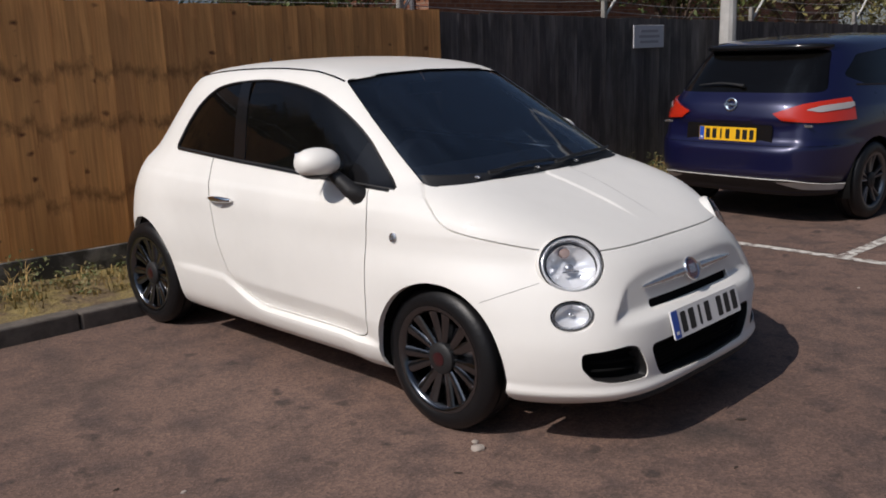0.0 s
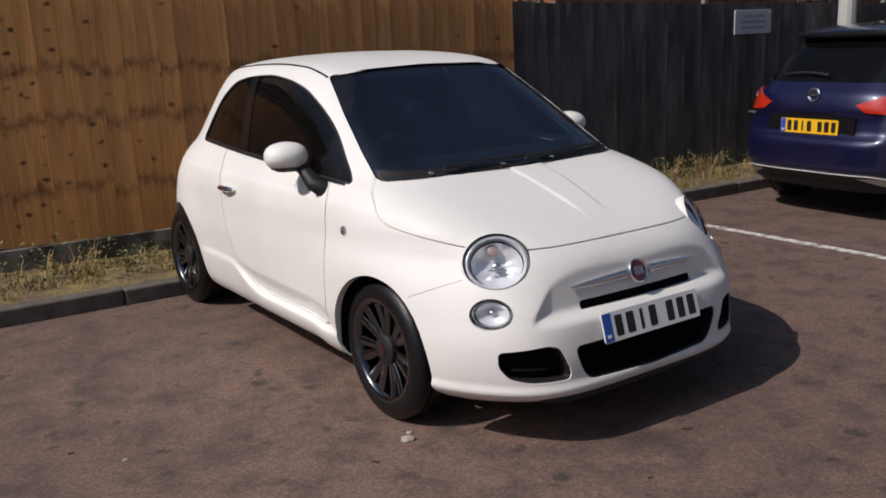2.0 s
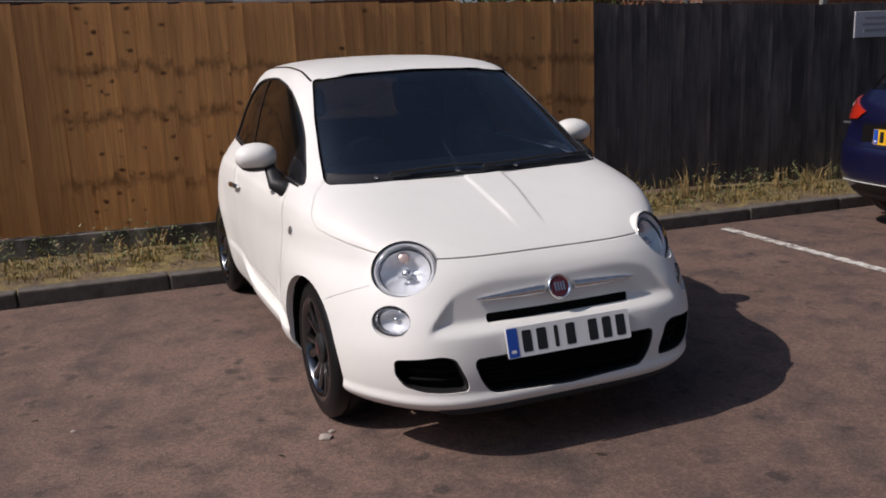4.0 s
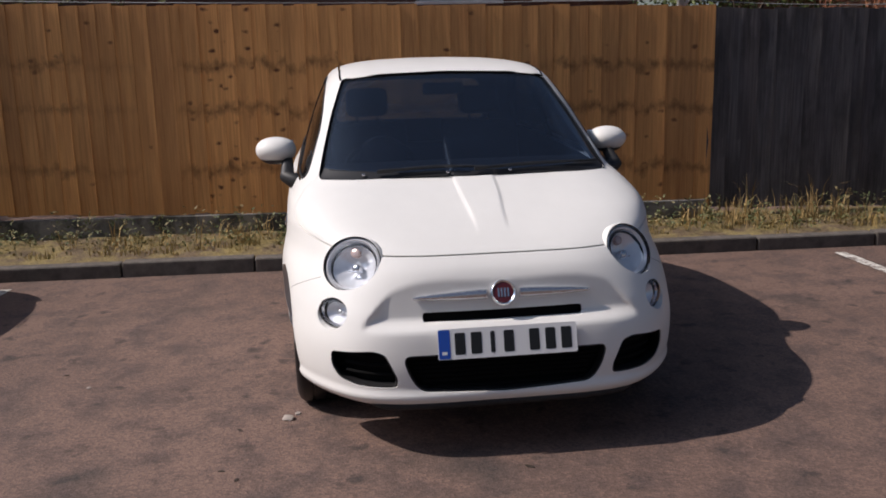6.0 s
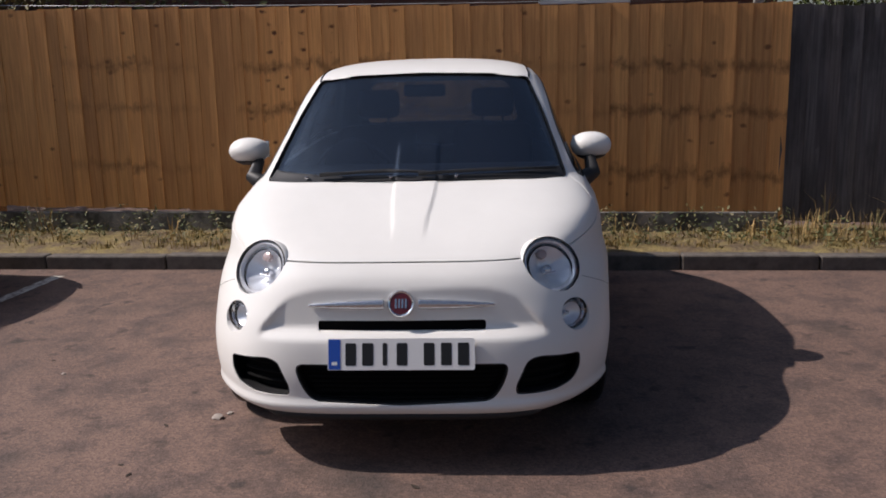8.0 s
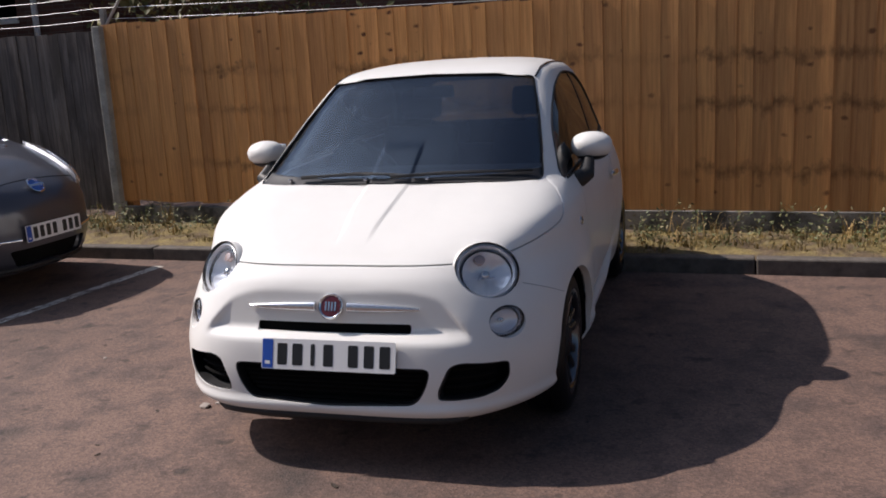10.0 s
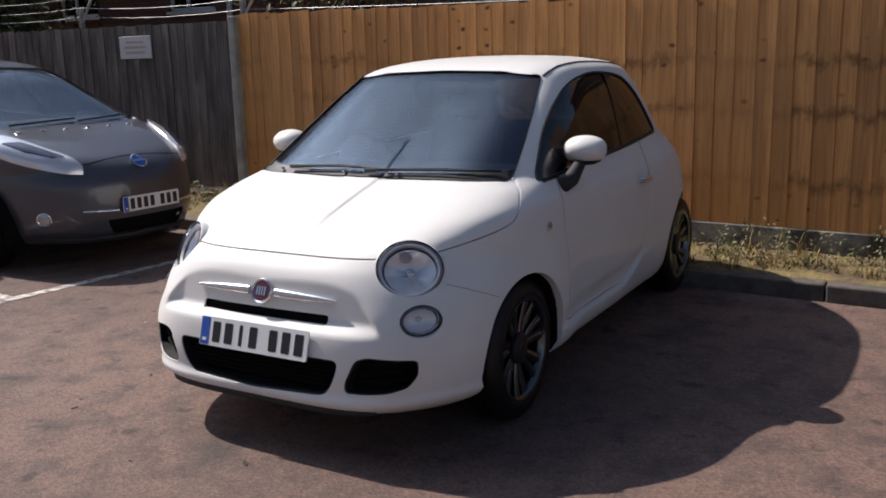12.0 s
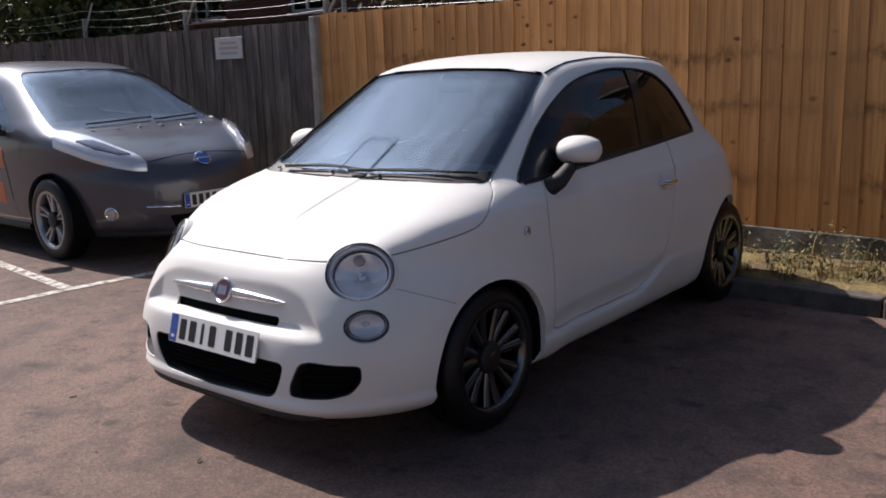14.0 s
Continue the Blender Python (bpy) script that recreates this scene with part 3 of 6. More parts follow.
def fence(name, label, y0, y1, mat, pitch, low, top, seed, board_top, thick=0.014):
    f = tagged(empty(name, along(0, 0)), label, "fence")
    r = random.Random(seed)
    shapes = [board_mesh("board", pitch * (1.16 + 0.05 * k), board_top, mat, seed + k, thick) for k in range(6)]
    count = round((y1 - y0) / pitch)
    for i in range(count):
        y = y0 + (i + 0.5) * (y1 - y0) / count
        ob = new("board", shapes[r.randrange(6)])
        ob.parent = f
        rise = top(y) - low - board_top
        ob.matrix_local = pose(r.uniform(-0.003, 0.003), y + r.uniform(-0.02, 0.02), low + rise + r.uniform(-0.008, 0.008), r.uniform(-0.25, 0.25), 0, r.uniform(-1.0, 1.0))
    for z in (low + 0.25, low + 0.85, low + 1.4):
        part("rail", box((0.05, y1 - y0, 0.09), (-0.035, (y0 + y1) / 2, z), 0.006), mat, f)
    k = y0
    while k <= y1 + 0.01:
        part("post", box((0.1, 0.1, top(k) - 0.02), (-0.10, k, (top(k) - 0.02) / 2), 0.008), mat, f)
        k += (y1 - y0) / max(1, round((y1 - y0) / 2.4))
    return f


def top_line(y):
    return 1.852 - 0.019 * y


fence("tan_fence", "sunlit tan feather-edge board fence with dark knots", -3.98, 2.52, TAN, 0.131, 0.235, top_line, 40, 1.62, 0.012)
fence("grey_fence", "weathered dark grey board fence behind the blue car", 2.535, 15.4, OLD, 0.125, 0.12, lambda y: 1.835 - 0.021 * y, 50, 1.60, 0.009)
fence("grey_fence", "weathered dark grey board fence behind the grey car", -13.0, -4.05, OLD_WARM, 0.125, 0.16, lambda y: 1.83 - 0.009 * y, 60, 1.66, 0.009)
part("gravel_board", box((0.05, 6.5, 0.26), (0.0, -0.73, 0.125), 0.008), STAINED, bpy.data.objects["tan_fence"])
tagged(obj("fence_post", box((0.10, 0.085, 1.93), (0.0, 0, 0.945), 0.01, m=along(0.02, -4.02)), CONCRETE), "grey concrete post where two fences meet", "post")

# ==== neighbours' posts, wires, signs ====
lamp_post = tagged(empty("lamp_post", pose(-2.62, 6.62, 0)), "pale grey concrete lamp column before the fence", "lamp post")
part("column", lathe([(0.0, 0.0), (0.105, 0.0), (0.095, 0.9), (0.085, 2.2), (0.07, 5.0), (0.0, 5.0)], 12), POST, lamp_post)
part("arm", tube([(0, 0, 4.98), (0, 0, 5.3), (0.3, 0, 5.5), (0.9, 0, 5.55)], 0.035, 10), POST, lamp_post, smooth=60)
part("lantern", box((0.5, 0.2, 0.12), (1.1, 0, 5.53), 0.04, 3), POST, lamp_post, smooth=50)

WIREMAT = shader("galvanised_wire", (0.45, 0.45, 0.45), 0.5, 0.4)
for y in (-9.6, -6.9, -4.2, 2.35, 5.1, 8.0, 10.8, 13.6):
    top = top_line(y)
    s = tagged(empty("wire_post", along(-0.28, y)), "concrete fence post with a cranked arm for wire", "post", "wire posts")
    part("upright", box((0.05, 0.05, top + 0.16), (0, 0, (top + 0.16) / 2), 0.006), CONCRETE, s)
    part("cranked_arm", tube([(0.0, 0.0, top - 0.02), (0.02, 0.34, top + 0.36)], 0.014, 8), POST, s)
for k, (off, up) in enumerate(((0.0, 0.06), (0.02, 0.16), (0.05, 0.27))):
    for y0, y1 in ((-12.8, -9.6), (-9.6, -6.9), (-6.9, -4.2), (-4.2, 2.35), (2.35, 5.1), (5.1, 8.0), (8.0, 10.8), (10.8, 13.6)):
        pts = []
        for i in range(13):
            t = i / 12
            y = y0 + (y1 - y0) * t
            pts.append(along(-0.28 + off, y) @ Vector((0, 0, top_line(y) + up - 0.18 * (y1 - y0) / 3 * t * (1 - t) * (1 if y1 - y0 < 4 else 0.3))))
        tagged(obj("fence_wire", tube(pts, 0.003, 5), WIREMAT), "thin pale wire strung between fence posts", "wire", "fence wires")


def sign(m, tone, mark):
    s = tagged(empty("sign", m), "small white notice board screwed to the dark fence", "sign", "signs")
    part("board", panel_box(0.52, 0.235), shader("sign_white", tone, 0.5), s)
    for z, w in ((0.055, 0.30), (0.0, 0.36), (-0.055, 0.32)):
        part("bar", box((0.002, w, 0.026), (0.0085, 0, z)), shader("sign_ink", mark, 0.5), s)
    for y in (-0.24, 0.24):
        part("screw", lathe([(0.006, 0.0), (0.005, 0.003), (0, 0.004)], 8, pose(0.008, y, 0.09, 0, 90, 0)), SATIN, s)
    return s


def panel_box(w, h):
    return box((0.014, w, h), (0, 0, 0), 0.003)


sign(along(0.03, 5.46, 1.533), (0.50, 0.50, 0.54), (0.30, 0.29, 0.32))
sign(along(0.03, -5.55, 1.655), (0.62, 0.61, 0.60), (0.50, 0.36, 0.36))

# ==== the white car ====
def white_relief(p):
    x, y, z = p
    ay = abs(y)
    if x > 0.2:
        # sunken panel round the badge
        side = 0.375 + (0.672 - z) * 0.85
        m = smoothstep(-0.010, 0.022, side - ay) * smoothstep(0.680, 0.662, z) * smoothstep(0.476, 0.524, z)
        flat = 0.641 + 0.17 * (0.665 - z) - 0.10 * ay * ay
        p.x -= max(0.0, p.x - flat) * m
    if x > -0.25 and z > 0.72 and x < 0.62:
        # raised spine along the bonnet
        w = 0.052 + 0.03 * smoothstep(0.5, 0.0, x)
        m = smoothstep(w + 0.013, w, abs(y - 0.010)) * smoothstep(0.47, 0.30, x)
        p.z += 0.0065 * m
    # hollowed door foot above a flared sill, whose ridge climbs at the back
    if ay > 0.5 and -2.1 < x < -0.1:
        climb = 0.116 * min(1.0, max(0.0, (-1.12 - x) / 0.33)) ** 1.7
        z += climb * smoothstep(0.165, 0.302, p.z) * smoothstep(0.62, 0.302, p.z)
        ridge, brow = 0.302 + climb, 0.398 + 0.012 * smoothstep(-0.4, -1.45, x)
        fade = smoothstep(-0.24, -0.42, x)
        flare = smoothstep(ridge + 0.001, ridge - 0.020, z) * fade * smoothstep(-1.98, -1.80, x)
        hollow = 0.31 * max(0.0, brow - max(z, ridge)) * fade
        p.z = z
        p.y += (0.010 * flare - hollow * (1 - flare)) * math.copysign(1.0, y)
    # shoulder crease below the windows
    if ay > 0.5 and -2.75 < x < 0.2 and 0.6 < z < 0.95:
        crease = 0.852 + 0.012 * smoothstep(-0.4, -2.0, x)
        m = smoothstep(0.66, crease, z) if z < crease else smoothstep(crease + 0.028, crease, z)
        p.y += math.copysign(0.006 * m * smoothstep(0.1, -0.3, x) * smoothstep(-2.7, -2.3, x), y)
    # turned-out foot of the front bumper
    if x > 0.1:
        m = smoothstep(0.275, 0.235, z) * smoothstep(0.12, 0.35, x)
        p.x += 0.016 * m * smoothstep(0.85, 0.4, ay)
        p.y += 0.022 * m * y
    # swollen wheel arches
    if ay > 0.5:
        for cx in (0.0, -2.3):
            d = math.hypot(x - cx, z - 0.28)
            p.y += math.copysign((0.030 if cx == 0 else 0.018) * smoothstep(0.62, 0.34, d), y)
    return p


WHITE_SHELL = Shell(
    front=Curve((0.13, 0.56), (0.165, 0.63), (0.20, 0.695), (0.225, 0.724), (0.25, 0.733), (0.33, 0.735), (0.44, 0.722), (0.52, 0.700), (0.60, 0.665), (0.68, 0.625), (0.735, 0.56),
                (0.80, 0.42), (0.86, 0.265), (0.91, 0.12), (0.945, 0.0), (1.00, -0.095), (1.10, -0.265), (1.20, -0.437), (1.30, -0.61),
                (1.375, -0.75), (1.41, -0.87), (1.435, -1.02), (1.450, -1.18), (1.455, -1.30)),
    rear=Curve((0.14, -2.72), (0.25, -2.79), (0.45, -2.82), (0.70, -2.80), (0.90, -2.73), (1.0, -2.66), (1.1, -2.575), (1.2, -2.485), (1.3, -2.40),
               (1.36, -2.33), (1.40, -2.21), (1.43, -1.97), (1.448, -1.68), (1.455, -1.50)),
    half=Curve((0.14, 0.66), (0.18, 0.735), (0.22, 0.774), (0.27, 0.794), (0.30, 0.799), (0.45, 0.808), (0.60, 0.812), (0.75, 0.807), (0.86, 0.785), (0.94, 0.748), (1.0, 0.722),
               (1.1, 0.688), (1.2, 0.652), (1.3, 0.608), (1.36, 0.572), (1.40, 0.530), (1.43, 0.435), (1.448, 0.28), (1.455, 0.10)),
    middle=Curve((0.14, -1.1), (0.9, -1.1), (1.2, -1.3), (1.455, -1.4)),
    sharp_front=Curve((0.14, 4.0), (0.25, 4.8), (0.4, 5.0), (0.5, 4.7), (0.6, 4.3), (0.7, 3.8), (0.75, 4.1), (0.80, 5.0), (0.86, 6.0), (0.92, 5.6), (0.96, 5.0), (1.36, 5.4), (1.455, 3.0)),
    sharp_rear=Curve((0.14, 3.9), (0.6, 4.3), (0.9, 4.0), (1.0, 3.4), (1.36, 2.8), (1.455, 2.6)),
    bottom=0.15, top=1.455, relief=white_relief)


def offset(poly, d):
    """The polygon grown (d > 0) or shrunk by d."""
    n = len(poly)
    area = sum(poly[i - 1][0] * poly[i][1] - poly[i][0] * poly[i - 1][1] for i in range(n))
    d = d if area > 0 else -d
    out = []
    for i in range(n):
        a, b = Vector(poly[i - 1]), Vector(poly[(i + 1) % n])
        t = (b - a).normalized()
        out.append((poly[i][0] + t.y * d, poly[i][1] - t.x * d))
    return out


class Skin:
    """Finds places on a car's skin."""

    def __init__(self, shell):
        bm = shell.solid()
        self.tree = BVHTree.FromBMesh(bm)
        bm.free()

    def side(self, x, z, s, out=0.0):
        p, n, _, _ = self.tree.ray_cast(Vector((x, s * 3, z)), Vector((0, -s, 0)))
        return p + n * out if p else Vector((x, s * 0.7, z))

    def nose(self, y, z, out=0.0):
        p, n, _, _ = self.tree.ray_cast(Vector((4, y, z)), Vector((-1, 0, 0)))
        return p + n * out if p else Vector((0.7, y, z))

    def tail(self, y, z, out=0.0):
        p, n, _, _ = self.tree.ray_cast(Vector((-8, y, z)), Vector((1, 0, 0)))
        return p + n * out if p else Vector((-2.7, y, z))

    def rest(self, at, normal, r):
        """A disc of radius r laid on the skin near at: its middle and the direction that it faces, half way to the skin's own."""
        m = facing(at, normal)
        spots = []
        for i in range(24):
            a = 2 * math.pi * i / 24
            p, _, _, _ = self.tree.ray_cast(m @ Vector((r * math.cos(a), r * math.sin(a), 0.4)), -(m.to_3x3() @ Vector((0, 0, 1))))
            spots.append(p)
        mid = sum(spots, Vector()) / 24
        own = sum(((spots[i] - mid).cross(spots[(i + 6) % 24] - mid).normalized() for i in range(24)), Vector()).normalized()
        return mid + own * 0.003, (Vector(normal).normalized() * 0.2 + own * 0.8).normalized()

    def top(self, x, y, out=0.0):
        p, n, _, _ = self.tree.ray_cast(Vector((x, y, 3)), Vector((0, 0, -1)))
        return p + n * out if p else Vector((x, y, 1))


def facing(at, normal, roll=0.0):
    """A pose whose z axis runs along normal and whose y axis points as far up as it can."""
    n = Vector(normal).normalized()
    x = Vector((0, 0, 1)).cross(n).normalized()
    m = Matrix((x, n.cross(x), n)).transposed().to_4x4()
    return Matrix.Translation(at) @ m @ pose(0, 0, 0, 0, 0, roll)


def panel(width, height, thick, radius, m, seg=4):
    """A flat plate with rounded corners; z is its face."""
    w, h = width / 2, height / 2
    bm = prism(rounded([(-w, -h), (w, -h), (w, h), (-w, h)], radius, seg), "z", 0, thick)
    bm.transform(m)
    return bm


def tyre(r, rim, width):
    h = width / 2
    return [(rim, -h + 0.012), (rim + 0.012, -h + 0.002), (rim + 0.03, -h), (r - 0.035, -h + 0.004), (r - 0.012, -h + 0.014), (r, -h + 0.032), (r, -h * 0.36),
            (r - 0.007, -h * 0.34), (r - 0.007, -h * 0.26), (r, -h * 0.24), (r, h * 0.24), (r - 0.007, h * 0.26), (r - 0.007, h * 0.34), (r, h * 0.36),
            (r, h - 0.032), (r - 0.012, h - 0.014), (r - 0.035, h - 0.004), (rim + 0.03, h), (rim + 0.012, h - 0.002), (rim, h - 0.012)]


def spoke(r0, r1, w0, w1, z0, z1, thick, lean):
    """One bar from hub to rim, bowed, in the wheel's own frame (z outwards)."""
    bm = bmesh.new()
    rings = []
    for i in range(5):
        t = i / 4
        r, w = r0 + (r1 - r0) * t, (w0 + (w1 - w0) * t) / 2
        z = z0 + (z1 - z0) * t * t
        off = lean * t
        rings.append([bm.verts.new(p) for p in ((r, off - w, z - thick), (r, off - w, z - 0.006), (r, off - w * 0.55, z), (r, off + w * 0.55, z), (r, off + w, z - 0.006), (r, off + w, z - thick))])
    for a, b in zip(rings, rings[1:]):
        for k in range(6):
            bm.faces.new((a[k], a[(k + 1) % 6], b[(k + 1) % 6], b[k]))
    bm.faces.new(rings[0])
    bm.faces.new(rings[-1][::-1])
    bmesh.ops.recalc_face_normals(bm, faces=bm.faces[:])
    return bm


def wheel(car, m, r, rim_r, width, spokes, rim_mat, cap_mat, twin=True, wide=0.041, fan=4.5, splay=0.9):
    """A wheel on the car; m's z axis points outwards from the car."""
    hub = part("wheel", lathe([(0.02, -width * 0.3), (rim_r * 0.55, -width * 0.3), (rim_r * 0.55, -width * 0.24), (0.02, -width * 0.24)], 24), BLACK, car)
    hub.matrix_local = m
    part("tyre", lathe(tyre(r, rim_r, width), 56), RUBBER, hub, smooth=50)
    h = width / 2
    part("rim", lathe([(rim_r - 0.002, -h + 0.01), (rim_r - 0.02, -h + 0.03), (rim_r - 0.022, h - 0.045), (rim_r - 0.018, h - 0.014), (rim_r - 0.006, h - 0.004),
                       (rim_r + 0.006, h - 0.004), (rim_r + 0.006, h - 0.016), (rim_r, h - 0.02)], 56), rim_mat, hub, smooth=50)
    part("brake_disc", lathe([(0.05, 0), (rim_r * 0.62, 0), (rim_r * 0.62, 0.02), (0.05, 0.02)], 32), SATIN, hub)
    for i in range(spokes):
        for k in ((-1, 1) if twin else (0,)):
            turn = 360 / spokes * i + 90
            w = wide
            bm = spoke(0.035, rim_r - 0.012, w * 0.8, w * splay, h - 0.035, h - 0.016, 0.035, k * 0.016)
            bm.transform(pose(0, 0, 0, 0, 0, turn + k * fan))
            part("spoke", bm, rim_mat, hub, smooth=40)
    part("hub_cap", lathe([(0.066, h - 0.06), (0.064, h - 0.026), (0.055, h - 0.019), (0.03, h - 0.016), (0, h - 0.0155)], 28), BLACK, hub, smooth=40)
    part("cap_badge", lathe([(0.030, h - 0.022), (0.028, h - 0.0135), (0.02, h - 0.012), (0, h - 0.0115)], 28), cap_mat, hub, smooth=40)
    return hub


def number_plate(car, m, back, chars, band=True):
    """A plate with plain bars where its writing is; m's z axis is its face."""
    pl = part("number_plate", panel(0.52, 0.111, 0.006, 0.008, m), back, car)
    if band:
        part("blue_band", panel(0.042, 0.105, 0.0012, 0.004, m @ pose(-0.236, 0, 0.0058)), PLATEBLUE, pl)
        part("band_mark", panel(0.020, 0.012, 0.001, 0.002, m @ pose(-0.236, -0.032, 0.0066)), PLATEWHITE, pl)
    at = -0.178 if band else -0.2
    for i, c in enumerate(chars):
        if c:
            part("bar", panel(c, 0.079, 0.001, 0.006, m @ pose(at, 0, 0.0058)), INK, pl)
        at += 0.0605 if c else 0.035
    return pl


def bowl_lamp(car, name, at, normal, r, ring_mat, kind="head", wide=1.0):
    """A round or oval lamp: housing, bowl, bulb cover, chrome ring, clear dome."""
    m = facing(at, normal) @ Matrix.Diagonal((wide, 1, 1, 1))
    lamp = part(name, lathe([(r * 0.99, -0.07), (r * 0.99, -0.012), (r * 0.97, -0.010), (r * 0.97, -0.065), (0, -0.066)], 40, m), LAMPSILVER, car, smooth=40)
    bowl = m @ pose(r * 0.02, -r * 0.06, 0)
    if kind == "head":
        # fluted bowl, lit cap, beam shade
        fl = bmesh.new()
        rows = []
        for i in range(9):
            t = i / 8
            row = []
            for k in range(72):
                a = 2 * math.pi * k / 72
                rad, ripple = r * (0.13 + 0.67 * t), 0.0035 * t * math.sin(9 * a) + 0.004 * t * math.cos(3 * a + 1.0)
                row.append(fl.verts.new((rad * math.cos(a), rad * math.sin(a), -0.062 + 0.042 * t * t + ripple * (1 - 0.6 * t))))
            rows.append(row)
        for ra, rb in zip(rows, rows[1:]):
            for k in range(72):
                fl.faces.new((ra[k], ra[(k + 1) % 72], rb[(k + 1) % 72], rb[k]))
        fl.transform(bowl)
        part("reflector", fl, REFLECTOR, lamp, smooth=50)
        part("bulb_cover", lathe([(r * 0.15, -0.06), (r * 0.15, -0.034), (r * 0.10, -0.028), (0, -0.026)], 24, bowl), SATIN, lamp, smooth=50)
        part("beam_shade", box((r * 0.52, r * 0.06, 0.010), (0, -r * 0.14, -0.034), 0.002, m=bowl), SATIN, lamp)
        part("indicator", lathe([(r * 0.17, -0.04), (r * 0.16, -0.024), (0, -0.018)], 20, bowl @ pose(-r * 0.10, r * 0.52, 0)), shader("amber_glass", (0.50, 0.37, 0.33), 0.25, 0.3), lamp, smooth=60)
    else:
        prof = [(r * (0.16 + 0.72 * t / 8), -0.040 + 0.026 * (t / 8) ** 2) for t in range(9)]
        part("reflector", lathe(prof, 40, m), REFLECTOR, lamp, smooth=60)
        part("bulb_cover", lathe([(r * 0.16, -0.05), (r * 0.16, -0.030), (r * 0.10, -0.025), (0, -0.024)], 20, m), SATIN, lamp, smooth=50)
    part("lamp_ring", lathe([(r * 0.79, -0.024), (r * 0.84, -0.010), (r * 0.89, -0.004), (r * 0.94, -0.007), (r * 0.985, -0.014)], 40, m), ring_mat, lamp, smooth=60)
    part("inner_ring", lathe([(r * 0.775, -0.026), (r * 0.775, -0.013), (r * 0.805, -0.013), (r * 0.81, -0.024)], 40, bowl), GLOSSBLACK, lamp, smooth=60)
    dome = []
    for i in range(8):
        t = i / 7
        dome.append((r * 0.985 * math.cos(t * math.pi / 2), 0.024 * math.sin(t * math.pi / 2)))
    part("lens", lathe(dome, 40, m), CLEAR, lamp, smooth=60).visible_shadow = False
    part("bezel", lathe([(r * 1.016, 0.000), (r * 1.035, -0.002), (r * 1.07, -0.014), (r * 1.10, -0.075)], 48, m), WHITE, lamp, smooth=60)
    part("seal", lathe([(r * 0.975, -0.012), (r * 0.985, 0.002), (r * 1.005, 0.003), (r * 1.018, -0.004), (r * 1.018, -0.03)], 48, m), GLOSSBLACK, lamp, smooth=60)
    return lamp


def seat(car, x, y, back_h=0.62):
    s = part("seat", box((0.48, 0.48, 0.16), (x, y, 0.46), 0.05, 3), SEATCLOTH, car, smooth=50)
    bm = box((0.14, 0.46, back_h), (0, 0, back_h / 2), 0.055, 3, m=pose(x - 0.24, y, 0.48, 0, -17, 0))
    part("backrest", bm, SEATCLOTH, s, smooth=50)
    part("headrest", box((0.09, 0.25, 0.17), (0, 0, back_h + 0.13), 0.04, 3, m=pose(x - 0.24, y, 0.48, 0, -17, 0)), SEATCLOTH, s, smooth=50)
    for k in (-0.06, 0.06):
        part("headrest_post", tube([(x - 0.40, y + k, 0.48 + back_h * 0.9), (x - 0.45, y + k, 0.48 + back_h * 1.07)], 0.006), SATIN, s)
    return s


def steering_wheel(car, at, tilt=-62):
    m = pose(*at, 0, tilt, 0)
    pts = [m @ Vector((0.18 * math.cos(a), 0.18 * math.sin(a), 0)) for a in [2 * math.pi * i / 32 for i in range(32)]]
    w = part("steering_wheel", tube(pts, 0.016, 10, True), BLACK, car, smooth=60)
    part("wheel_boss", lathe([(0, -0.03), (0.06, -0.025), (0.07, 0), (0.05, 0.012), (0, 0.016)], 24, m), BLACK, w, smooth=60)
    for a in (0, 120, 240):
        part("wheel_spoke", tube([m @ Vector((0.05 * math.cos(radians(a)), 0.05 * math.sin(radians(a)), 0)), m @ Vector((0.17 * math.cos(radians(a)), 0.17 * math.sin(radians(a)), 0))], 0.011), BLACK, w)
    return w


